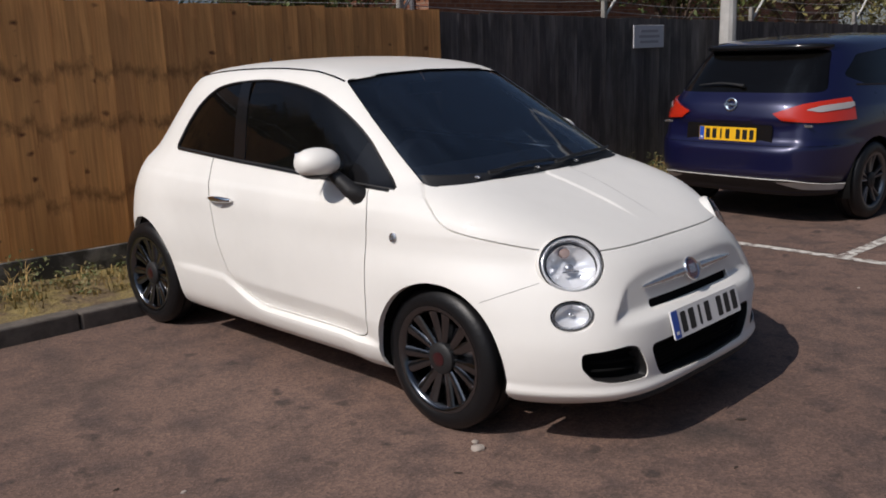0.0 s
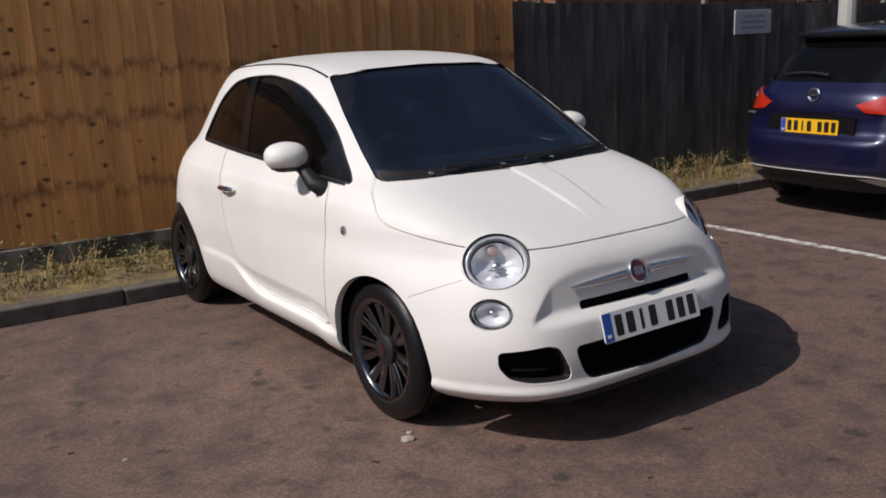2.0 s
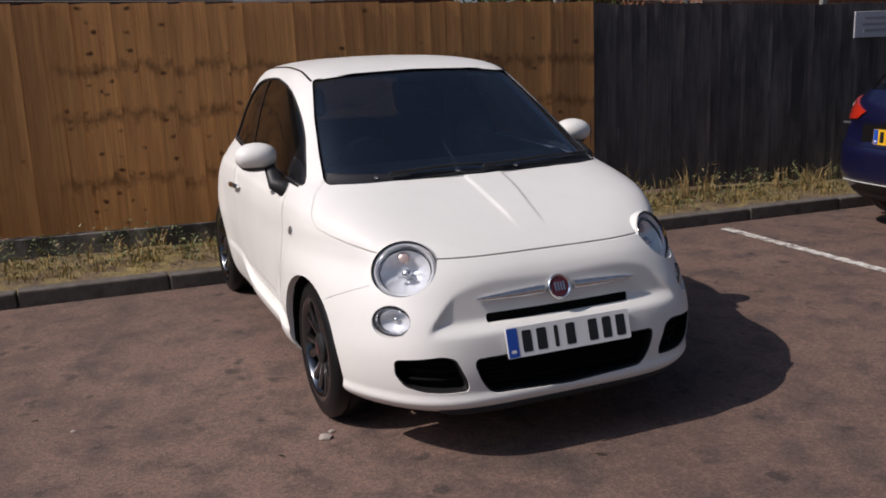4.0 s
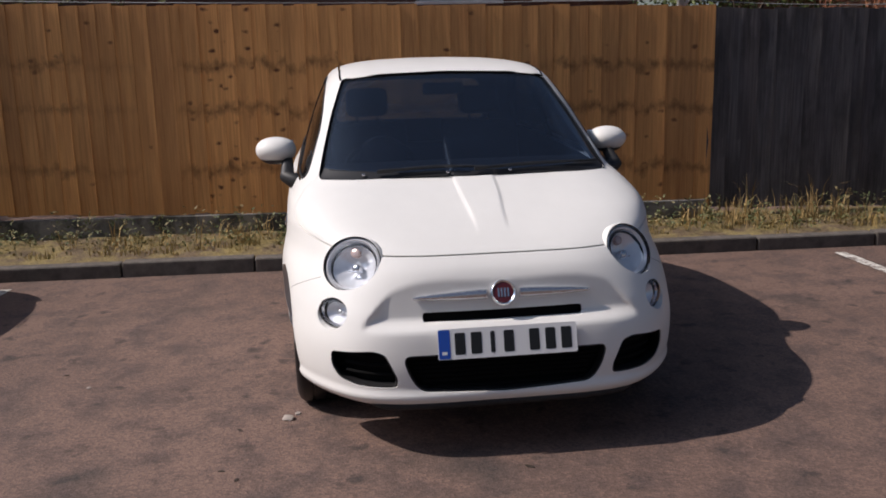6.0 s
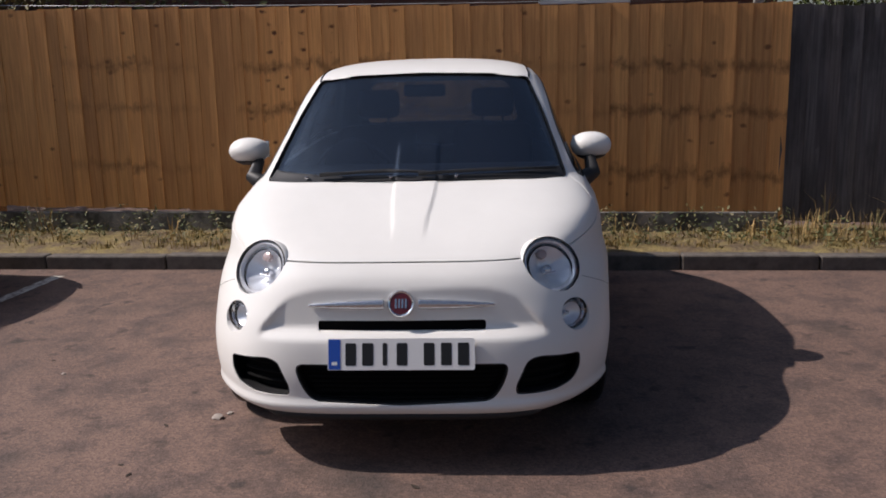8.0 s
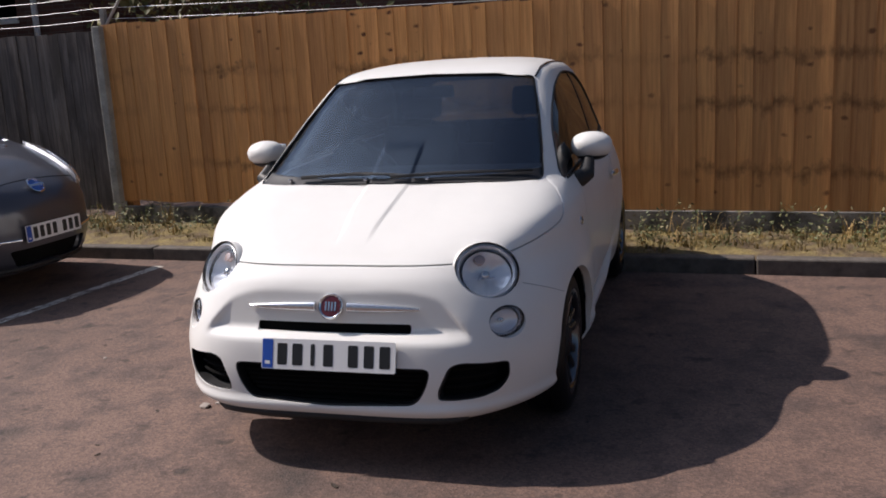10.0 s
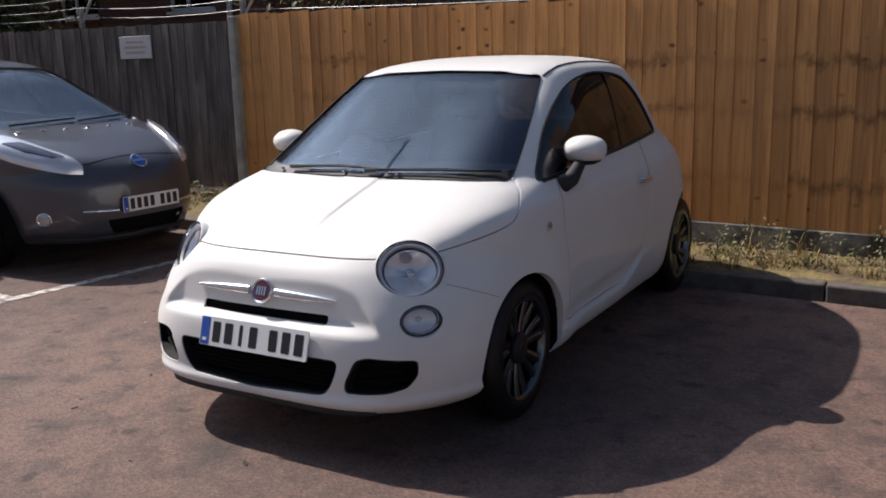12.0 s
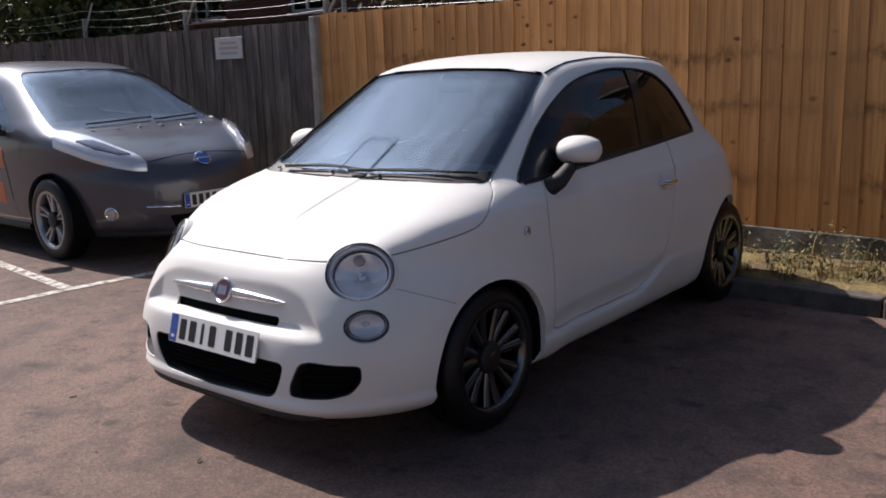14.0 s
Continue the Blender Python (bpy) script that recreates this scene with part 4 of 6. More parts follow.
def build_white_car():
    car = tagged(empty("hatchback_car"), "small pearl-white three-door hatchback parked on brown tarmac", "car")
    skin = Skin(WHITE_SHELL)
    glaze_top = Curve((-2.03, 1.015), (-1.945, 1.15), (-1.843, 1.252), (-1.688, 1.328), (-1.497, 1.353), (-1.31, 1.360), (-1.071, 1.342), (-0.893, 1.308),
                      (-0.722, 1.242), (-0.513, 1.126), (-0.376, 1.021), (-0.265, 0.937))
    glaze_low = Curve((-2.03, 1.012), (-1.697, 1.001), (-1.424, 0.988), (-1.0, 0.970), (-0.594, 0.951), (-0.265, 0.934))

    def glazing(x0, x1, n=26):
        xs = [x0 + (x1 - x0) * i / n for i in range(n + 1)]
        return [(x, glaze_low(x)) for x in xs] + [(x, glaze_top(x)) for x in reversed(xs) if glaze_top(x) > glaze_low(x) + 0.004]

    window = glazing(-2.02, -0.27, 48)
    screen = [(-0.652, 0.946), (-0.62, 1.06), (-0.575, 1.20), (-0.51, 1.357), (-0.32, 1.377), (0, 1.385), (0.32, 1.377), (0.51, 1.357), (0.575, 1.20), (0.62, 1.06),
              (0.652, 0.946), (0.32, 0.952), (0, 0.953), (-0.32, 0.952)]
    screen = rounded(screen, 0.02, 3)
    rear_screen = rounded([(-0.52, 1.03), (0.52, 1.03), (0.44, 1.31), (-0.44, 1.31)], 0.06)
    duct = rounded([(0.642, 0.402), (0.642, 0.345), (0.612, 0.300), (0.550, 0.282), (0.475, 0.279), (0.405, 0.281), (0.405, 0.315), (0.447, 0.405), (0.49, 0.418)], 0.018, 3)
    mouth = rounded([(-0.386, 0.399), (-0.366, 0.325), (-0.325, 0.262), (0, 0.249), (0.325, 0.262), (0.366, 0.325), (0.386, 0.399), (0, 0.401)], 0.035, 5)
    slot = rounded([(-0.302, 0.505), (0.302, 0.505), (0.302, 0.540), (-0.302, 0.540)], 0.012, 3)
    lamp_r, lamp_wide = 0.108, 1.14
    lamp_at, lamp_n = Vector((0.480, 0.546, 0.698)), Vector((0.745, 0.490, 0.440)).normalized()
    fog_r = 0.0565
    fog_at, fog_n = Vector((0.536, 0.620, 0.528)), Vector((0.695, 0.705, 0.09)).normalized()
    arches = ((0.025, 0.285, 0.322), (-2.285, 0.285, 0.335))

    def rod(at, normal, r, lo, hi, wide=1.0):
        return lathe([(0, lo), (r, lo), (r, hi), (0, hi)], 40, facing(at, normal) @ Matrix.Diagonal((wide, 1, 1, 1)))

    holes = [prism(screen, "x", -1.05, 0.6), prism(rear_screen, "x", -2.95, -1.9), prism(mouth, "x", 0.35, 1.0), prism(slot, "x", 0.35, 1.0)]
    for s in (-1, 1):
        lo, hi = sorted((s * 0.35, s * 1.2))
        holes.append(prism(window, "y", lo, hi))
        holes.append(prism([(s * a, b) for a, b in duct], "x", 0.35, 1.0))
        holes.append(rod((lamp_at[0], s * lamp_at[1], lamp_at[2]), (lamp_n[0], s * lamp_n[1], lamp_n[2]), lamp_r, -0.09, 0.2, lamp_wide))
        holes.append(rod((fog_at[0], s * fog_at[1], fog_at[2]), (fog_n[0], s * fog_n[1], fog_n[2]), fog_r, -0.06, 0.2, 1.42))
        for ax, az, ar in arches:
            lo, hi = sorted((s * 0.52, s * 1.2))
            holes.append(lathe([(0, lo), (ar, lo), (ar, hi), (0, hi)], 64, pose(ax, 0, az, -90)))
    shell = cut(WHITE_SHELL.hollow(0.0, 0.03, 0.03, inner_bottom=0.26), holes)

    bonnet_line = [(-0.19, 0.965), (-0.155, 0.943), (-0.10, 0.908), (-0.04, 0.875), (0.012, 0.838), (0.06, 0.812), (0.13, 0.797), (0.20, 0.785), (0.30, 0.766), (0.37, 0.752),
                   (0.53, 0.731), (1.0, 0.729)]
    bonnet_poly = rounded(bonnet_line + [(1.0, 1.0), (-0.05, 0.999)], 0.05, 4)
    door_poly = rounded([(-0.412, 1.03), (-0.405, 0.92), (-0.362, 0.85), (-0.362, 0.76), (-0.370, 0.67), (-0.360, 0.55), (-0.353, 0.42), (-0.368, 0.33), (-0.43, 0.300), (-1.17, 0.300), (-1.31, 0.345), (-1.43, 0.430), (-1.50, 0.60),
                         (-1.545, 0.82), (-1.60, 0.94), (-1.60, 1.12)], 0.05, 4)

    def panels(grow):
        yield prism(offset(bonnet_poly, grow), "y", -1.2, 1.2)
        for s in (-1, 1):
            lo, hi = sorted((s * 0.40, s * 1.2))
            yield prism(offset(door_poly, grow), "y", lo, hi)

    body = cut(shell, list(panels(0.003)))
    lids = cut(shell, list(panels(-0.0025)), "INTERSECT")
    part("body", lined(body, (-1.15, 0, 0.75)), [WHITE, TRIM], car, smooth=38)
    part("bonnet", pieces(lids, lambda mid, g: mid.x > -0.15), WHITE, car, smooth=38)
    for s in (-1, 1):
        d = part("door", lined(pieces(lids, lambda mid, g: mid.x < -0.15 and mid.y * s > 0), (-0.95, 0, 0.75)), [WHITE, TRIM], car, smooth=38)
        # handle in its dish
        a = [skin.side(-1.53 + 0.2 * t, 0.797 + 0.004 * t, s, 0.014 + 0.016 * math.sin(math.pi * t)) for t in [i / 8 for i in range(9)]]
        part("handle", tube(a, [0.008, 0.012, 0.014, 0.015, 0.015, 0.015, 0.014, 0.012, 0.008], 10), CHROME, d, "chrome door handle", smooth=60)
        dish = lathe([(0.052, 0.0015), (0.045, 0.0035), (0.03, 0.001), (0, -0.002)], 24, facing(skin.side(-1.43, 0.812, s, 0.001), (0, s, 0.25)))
        part("handle_dish", dish, WHITE, d, smooth=60)

    # glass
    thin = WHITE_SHELL.hollow(0.004, 0.009, 0.009, 0.004)
    front_glass, quarter = glazing(-1.40, -0.275), glazing(-2.015, -1.425)
    panes = [prism(screen, "x", -1.05, 0.6), prism(rear_screen, "x", -2.95, -1.9)]
    for s in (-1, 1):
        lo, hi = sorted((s * 0.35, s * 1.2))
        panes += [prism(front_glass, "y", lo, hi), prism(quarter, "y", lo, hi)]
    sheets = cut(thin, panes, "INTERSECT")
    for name, test, mat in (("windscreen", lambda p, g: p.x > -0.75 and abs(p.y) < 0.2, GLASS), ("rear_window", lambda p, g: p.x < -2.1 and abs(p.y) < 0.2, GLASS),
                            ("door_window", lambda p, g: p.x > -1.4 and p.y < -0.3, SIDEGLASS), ("door_window", lambda p, g: p.x > -1.4 and p.y > 0.3, SIDEGLASS),
                            ("quarter_window", lambda p, g: -2.1 < p.x < -1.4 and p.y < -0.3, DARKGLASS), ("quarter_window", lambda p, g: -2.1 < p.x < -1.4 and p.y > 0.3, DARKGLASS)):
        ob = part(name, pieces(sheets, test), mat, car, smooth=40)
    cover = WHITE_SHELL.hollow(0.0015, 0.012, 0.012, 0.0015)
    posts = []
    for s in (-1, 1):
        lo, hi = sorted((s * 0.35, s * 1.2))
        posts.append(prism([(-1.325, 0.984), (-1.425, 0.989), (-1.515, 1.350), (-1.435, 1.356)], "y", lo, hi))
        posts.append(prism([(-0.28, 0.937), (-0.56, 0.951), (-0.50, 1.115)], "y", lo, hi))
    trims = cut(cover, posts, "INTERSECT")
    for s in (-1, 1):
        part("door_pillar", pieces(trims, lambda p, g: p.x < -1 and p.y * s > 0), GLOSSBLACK, car, smooth=40)
        part("mirror_panel", pieces(trims, lambda p, g: p.x > -1 and p.y * s > 0), GLOSSBLACK, car, smooth=40)
        ring = [skin.side(x, z, s, -0.001) for x, z in window]
        part("window_seal", tube(ring, 0.0055, 6, True), BLACK, car)
        sill = [skin.side(x, glaze_low(x) - 0.008, s, 0.001) for x in np.linspace(-2.0, -0.29, 30)]
        part("waist_seal", tube(sill, 0.006, 6), GLOSSBLACK, car)
        gutter = [skin.side(x, z, s, 0.0) for x, z in ((-0.79, 1.352), (-0.86, 1.373), (-0.974, 1.395), (-1.10, 1.405), (-1.243, 1.411), (-1.40, 1.412), (-1.60, 1.408), (-1.80, 1.398), (-2.0, 1.382), (-2.15, 1.362))]
        part("roof_strip", tube(gutter, 0.006, 8), GLOSSBLACK, car)
        seam = [skin.side(0.42 - 0.185 * t, 0.641 - 0.079 * t, s, 0.0002) for t in np.linspace(0, 1, 22)]
        part("bumper_seam", tube(seam, 0.0008, 6), CAVITY, car)
        # rim of the screen
    edge = [skin.nose(y, z, 0.001) for y, z in screen]
    part("windscreen_seal", tube(edge, 0.003, 6, True), GLOSSBLACK, car)
    # cowl below the glass
    cowl = WHITE_SHELL.hollow(0.0025, 0.012, 0.012, 0.0025)
    strip = prism([(-0.648, 0.946), (-0.32, 0.952), (0, 0.953), (0.32, 0.952), (0.648, 0.946), (0.625, 0.985), (0.32, 0.972), (0, 0.968), (-0.32, 0.972), (-0.625, 0.985)], "x", -1.0, 0.6)
    part("cowl", cut(cowl, [strip], "INTERSECT"), BLACK, car, smooth=40)
    for y0, y1, z1 in ((-0.40, -0.02, 0.978), (0.02, 0.50, 0.978)):
        arm = [skin.nose(y0 + (y1 - y0) * t, 0.966 + (z1 - 0.966) * math.sin(math.pi * min(t * 1.3, 1.0) / 2) * 0.8, 0.018) for t in [i / 8 for i in range(9)]]
        w = part("wiper", tube(arm, [0.009, 0.008, 0.007, 0.006, 0.006, 0.005, 0.005, 0.004, 0.004], 8), BLACK, car)
        blade = [skin.nose(y0 + 0.08 + (y1 - y0) * 1.05 * t, 0.976 + 0.008 * math.sin(math.pi * t), 0.010) for t in [i / 6 for i in range(7)]]
        part("blade", tube(blade, 0.006, 6), BLACK, w)
    for y, z in ((-0.46, 0.962), (-0.097, 0.962), (0.18, 0.962)):
        p = skin.nose(y, z, 0.008)
        part("washer_nozzle", box((0.022, 0.014, 0.010), p, 0.003), SATIN, car)

    # nose
    deep = WHITE_SHELL.hollow(0.055, 0.075, 0.03, 0.0)
    backs = [prism(offset(mouth, 0.01), "x", 0.4, 1.0), prism(offset(slot, 0.01), "x", 0.4, 1.0)]
    for s in (-1, 1):
        backs.append(prism(offset([(s * a, b) for a, b in duct], 0.008), "x", 0.35, 1.0))
    inner = cut(deep, backs, "INTERSECT")
    g = part("grille", pieces(inner, lambda p, gr: abs(p.y) < 0.2 and p.z < 0.45), CAVITY, car)
    part("upper_grille", pieces(inner, lambda p, gr: abs(p.y) < 0.2 and p.z > 0.45), CAVITY, car)
    for s in (-1, 1):
        dct = part("bumper_duct", pieces(inner, lambda p, gr: p.y * s > 0.25), CAVITY, car)
        for z in (0.318, 0.355, 0.39):
            y0, y1 = 0.44 + (0.355 - z) * -0.2, 0.615
            line = [skin.nose(s * (y0 + (y1 - y0) * t), z, -0.04) for t in [i / 5 for i in range(6)]]
            part("slat", tube(line, 0.006, 6), CAVITY, dct)
    # black sleeves that line the openings
    for name, poly in (("mouth_sleeve", mouth), ("duct_sleeve", duct), ("duct_sleeve", [(-a, b) for a, b in duct])):
        sleeve = cut(WHITE_SHELL.hollow(0.004, 0.05, 0.02, 0.0), [prism(offset(poly, 0.003), "x", 0.4, 1.0)], "INTERSECT")
        part(name, cut(sleeve, [prism(offset(poly, -0.006), "x", 0.3, 1.1)]), BLACK, car, smooth=40)
    for z in np.linspace(0.275, 0.385, 7):
        half = 0.30 + (z - 0.275) * 0.6
        line = [skin.nose(-half + 2 * half * t, z, -0.03) for t in [i / 12 for i in range(13)]]
        part("grille_bar", tube(line, 0.0045, 6), CAVITY, g)
    lip = [skin.nose(y, 0.205, -0.004) - Vector((0, 0, 0.006)) for y in np.linspace(-0.50, 0.50, 25)]
    part("chin_lip", tube(lip, [0.006] + [0.018] * 23 + [0.006], 8), BLACK, car, smooth=60)
    badge = facing(skin.nose(0, 0.60, 0.006), (1, 0, 0.42))
    b = part("badge", lathe([(0.048, 0), (0.049, 0.007), (0.044, 0.011), (0.040, 0.008), (0.038, 0.006)], 40, badge), CHROME, car, smooth=60)
    part("badge_face", lathe([(0.039, 0.002), (0.038, 0.0075), (0, 0.009)], 32, badge), shader("dark_red_enamel", (0.10, 0.012, 0.014), 0.25, coat=1.0), b, smooth=60)
    for k in range(4):
        part("badge_bar", panel(0.007, 0.034, 0.001, 0.002, badge @ pose(-0.018 + 0.012 * k, 0, 0.0085)), SATIN, b)
    for s in (-1, 1):
        line = [skin.nose(s * (0.062 + 0.272 * t), 0.598 - 0.004 * t, 0.006) for t in [i / 10 for i in range(11)]]
        bm = tube(line, [0.0135, 0.0135, 0.013, 0.0125, 0.012, 0.011, 0.010, 0.009, 0.0075, 0.0055, 0.003], 10)
        for vert in bm.verts:
            vert.co.z = 0.597 + (vert.co.z - 0.597) * 1.35
        part("chrome_bar", bm, SATIN, car, smooth=60)
        bowl_lamp(car, "headlamp", (lamp_at[0], s * lamp_at[1], lamp_at[2]), (lamp_n[0], s * lamp_n[1], lamp_n[2]), lamp_r, LAMPSILVER, "head", lamp_wide)
        bowl_lamp(car, "fog_lamp", (fog_at[0], s * fog_at[1], fog_at[2]), (fog_n[0], s * fog_n[1], fog_n[2]), fog_r, SATIN, "fog", 1.42)
        rp = skin.side(-0.20, 0.758, s, 0.0)
        part("side_repeater", lathe([(0.020, 0.0), (0.019, 0.006), (0.010, 0.009), (0, 0.010)], 20, facing(rp, (0.1, s, 0.15))), SATIN, car, smooth=60)
        # door mirror
        mm = pose(-0.600, 0.803 if s > 0 else -0.848, 1.036, 0, 0, s * 14)
        prof = []
        for i in range(13):
            t = i / 12
            prof.append((math.sin(math.pi * t) ** 0.75 * (1.0 if t < 0.5 else 1.0), math.cos(math.pi * t)))
        cap = lathe(prof, 28, pose(0, 0, 0, 90))
        cap.transform(mm @ Matrix.Diagonal((0.090, 0.094, 0.063, 1)))
        mir = part("door_mirror", cap, WHITE, car, smooth=60)
        part("mirror_glass", box((0.006, 0.13, 0.08), (-0.083, 0, 0), 0.003, m=mm), CHROME, mir)
        under = lathe([(0.0, -1.0), (0.45, -0.97), (0.72, -0.80), (0.80, -0.66)], 28, mm @ Matrix.Diagonal((0.088, 0.092, 0.067, 1)))
        part("mirror_base", under, BLACK, mir, smooth=60)
        foot = skin.side(-0.45, 0.905, s, 0.0)
        stem = [foot + Vector((0.01, -s * 0.01, -0.01)), foot + Vector((0.0, s * 0.035, 0.02)), Vector((-0.565, s * 0.795, 0.985)), Vector((-0.59, s * 0.815, 1.01))]
        part("mirror_stalk", tube(stem, [0.042, 0.036, 0.026, 0.026], 14), BLACK, mir, smooth=60)
        # arch liners and wheels
        for ax, az, ar in arches:
            lo, hi = s * 0.50, s * 0.800
            liner = lathe([(0.0, lo), (ar - 0.003, lo), (ar - 0.003, hi)], 48, pose(ax, 0, az, -90))
            bmesh.ops.delete(liner, geom=[v for v in liner.verts if v.co.z < 0.14], context="VERTS")
            for vert in liner.verts:
                if abs(vert.co.y) > 0.75:
                    vert.co.y = s * min(abs(skin.side(vert.co.x, vert.co.z, s).y) - (0.008 if ax > -1 else 0.03), 0.80)
            part("wheel_arch_liner", liner, CAVITY, car)
        for wx in (0.0, -2.30):
            wheel(car, pose(wx, s * 0.690, 0.287, -90 * s), 0.290, 0.212, 0.195, 7, ALLOY, RED, wide=0.032, fan=6.0, splay=1.5)
    p_hi, p_lo = skin.nose(0, 0.490), skin.nose(0, 0.385)
    lean = (p_lo.x - p_hi.x) / 0.105
    number_plate(car, facing((max(p_lo.x - lean * 0.052, p_hi.x + lean * 0.052, skin.nose(0, 0.437).x) + 0.006, 0.002, 0.437), (1, 0, lean)), PLATEWHITE, [0.038, 0.040, 0.016, 0.038, 0, 0.038, 0.038, 0.040])
    # cabin
    lining = cut(WHITE_SHELL.hollow(0.034, 0.040, 0.040, 0.034), [box((2.2, 2.0, 0.60), (-1.56, 0, 0.62))], "INTERSECT")
    for s in (-1, 1):
        half = cut(lining, [box((2.3, 1.0, 0.7), (-1.56, s * 0.52, 0.62))], "INTERSECT")
        part("door_lining", half, TRIM, car, smooth=40)
    part("cabin_floor", box((2.3, 1.3, 0.05), (-1.35, 0, 0.32), 0.02), TRIM, car)
    dash = prism(rounded([(-0.62, 0.55), (-0.62, 0.93), (-0.45, 0.985), (-0.22, 0.935), (-0.1, 0.80), (-0.1, 0.55)], 0.07, 5), "y", -0.62, 0.62)
    part("dashboard", dash, TRIM, car, smooth=45)
    part("instrument_hood", lathe([(0.0, 0.0), (0.11, 0.0), (0.125, 0.04), (0.11, 0.11), (0, 0.13)], 24, pose(-0.58, -0.34, 0.96, 0, 78, 0)), TRIM, car, smooth=60)
    steering_wheel(car, (-0.66, -0.34, 0.90))
    for y in (-0.34, 0.34):
        seat(car, -1.22, y)
    part("rear_bench", box((0.16, 1.1, 0.5), (-2.12, 0, 0.66), 0.05, 3, m=pose(0, 0, 0)), SEATCLOTH, car, smooth=50)
    for y in (-0.3, 0.3):
        part("rear_headrest", box((0.08, 0.24, 0.14), (-2.17, y, 0.98), 0.035, 3), SEATCLOTH, car, smooth=50)
    part("inside_mirror", box((0.03, 0.21, 0.06), (-0.80, 0.0, 1.30), 0.014, 3), BLACK, car, smooth=50)
    part("aerial", tube([(-2.05, 0, 1.40), (-2.08, 0, 1.455)], [0.010, 0.006], 8), BLACK, car)
    return car


white_car = build_white_car()

# ==== houses, trees beyond the fence ====
def brick(name, a, b, mortar):
    m = shader(name, a, 0.9, spec=0.2)
    tc, mp = node(m, "TexCoord"), node(m, "Mapping")
    wire(m, tc.outputs["Object"], mp.inputs["Vector"])
    sep, com, add = node(m, "SeparateXYZ"), node(m, "CombineXYZ"), node(m, "Math")
    wire(m, mp.outputs[0], sep.inputs[0])
    wire(m, sep.outputs["X"], add.inputs[0])
    wire(m, sep.outputs["Y"], add.inputs[1])
    wire(m, add.outputs[0], com.inputs["X"])
    wire(m, sep.outputs["Z"], com.inputs["Y"])
    t = node(m, "TexBrick", Scale=1.0)
    t.inputs["Brick Width"].default_value, t.inputs["Row Height"].default_value, t.inputs["Mortar Size"].default_value = 0.225, 0.075, 0.006
    t.inputs["Color1"].default_value, t.inputs["Color2"].default_value, t.inputs["Mortar"].default_value = (*a, 1), (*b, 1), (*mortar, 1)
    wire(m, com.outputs[0], t.inputs["Vector"])
    col = mixc(m, 0.6, t.outputs["Color"], ramp(m, noisy(m, mp.outputs[0], 3.0), [(0.3, (0.6, 0.6, 0.6)), (0.7, (1.2, 1.2, 1.2))]), "MULTIPLY")
    into(m, col, "Base Color")
    bump(m, t.outputs["Fac"], -0.4, 0.01)
    return m


BRICK = brick("house_brick", (0.30, 0.135, 0.075), (0.22, 0.090, 0.055), (0.30, 0.25, 0.20))
BRICK_DARK = brick("old_house_brick", (0.17, 0.085, 0.062), (0.12, 0.060, 0.048), (0.17, 0.14, 0.12))
TILE = shader("roof_tile", (0.10, 0.055, 0.04), 0.85)
into(TILE, ramp(TILE, noisy(TILE, coords(TILE), 4.0), [(0.3, (0.07, 0.04, 0.03)), (0.7, (0.14, 0.075, 0.055))]), "Base Color")
UPVC = shader("white_window_frame", (0.75, 0.75, 0.74), 0.4)
PANE = glass("house_pane", (0.35, 0.38, 0.40))
DARKROOM = shader("dark_room", (0.03, 0.028, 0.028), 0.9)


def house(label, m, width, depth, height, mat, front, side=()):
    """A brick house: its front faces +x and runs along y from 0; side windows face -y."""
    h = tagged(empty("house", m), label, "house")
    walls = box((depth, width, height), (-depth / 2, width / 2, height / 2))
    cutters = []
    for y, z, w, t in front:
        cutters.append(box((0.5, w, t), (-0.05, y + w / 2, z + t / 2)))
    for x, z, w, t in side:
        cutters.append(box((w, 0.5, t), (-x - w / 2, 0.05, z + t / 2)))
    part("wall", cut(walls, cutters) if cutters else walls, mat, h)
    e, o = height, 0.3
    roof = prism([(o, e - 0.12), (-depth - o, e - 0.12), (-depth - o, e), (-depth / 2, e + depth * 0.36), (o, e)], "y", -0.25, width + 0.25)
    part("roof", roof, TILE, h)
    part("chimney", box((0.5, 0.8, 1.6), (-depth / 2, width * 0.6, e + depth * 0.36 + 0.3), 0.02), mat, h)
    part("gutter", tube([(o + 0.05, -0.2, e - 0.1), (o + 0.05, width + 0.2, e - 0.1)], 0.06, 8), UPVC, h)

    def window(mm, w, t):
        win = part("window", box((0.04, w + 0.06, 0.06), (0.02, 0, -0.03), 0.004, m=mm), UPVC, h)
        for y in (-w / 2 + 0.03, -w * 0.12, w / 2 - 0.03):
            part("frame", box((0.06, 0.06, t), (-0.10, y, t / 2), 0.004, m=mm), UPVC, win)
        for z in (0.03, t - 0.03):
            part("frame", box((0.06, w, 0.06), (-0.10, 0, z), 0.004, m=mm), UPVC, win)
        part("pane", box((0.008, w, t), (-0.11, 0, t / 2), m=mm), PANE, win)
        part("room", box((0.02, w, t), (-0.19, 0, t / 2), m=mm), DARKROOM, win)

    for y, z, w, t in front:
        window(pose(0, y + w / 2, z), w, t)
    for x, z, w, t in side:
        window(pose(-x - w / 2, 0, z, 0, 0, -90), w, t)
    return h


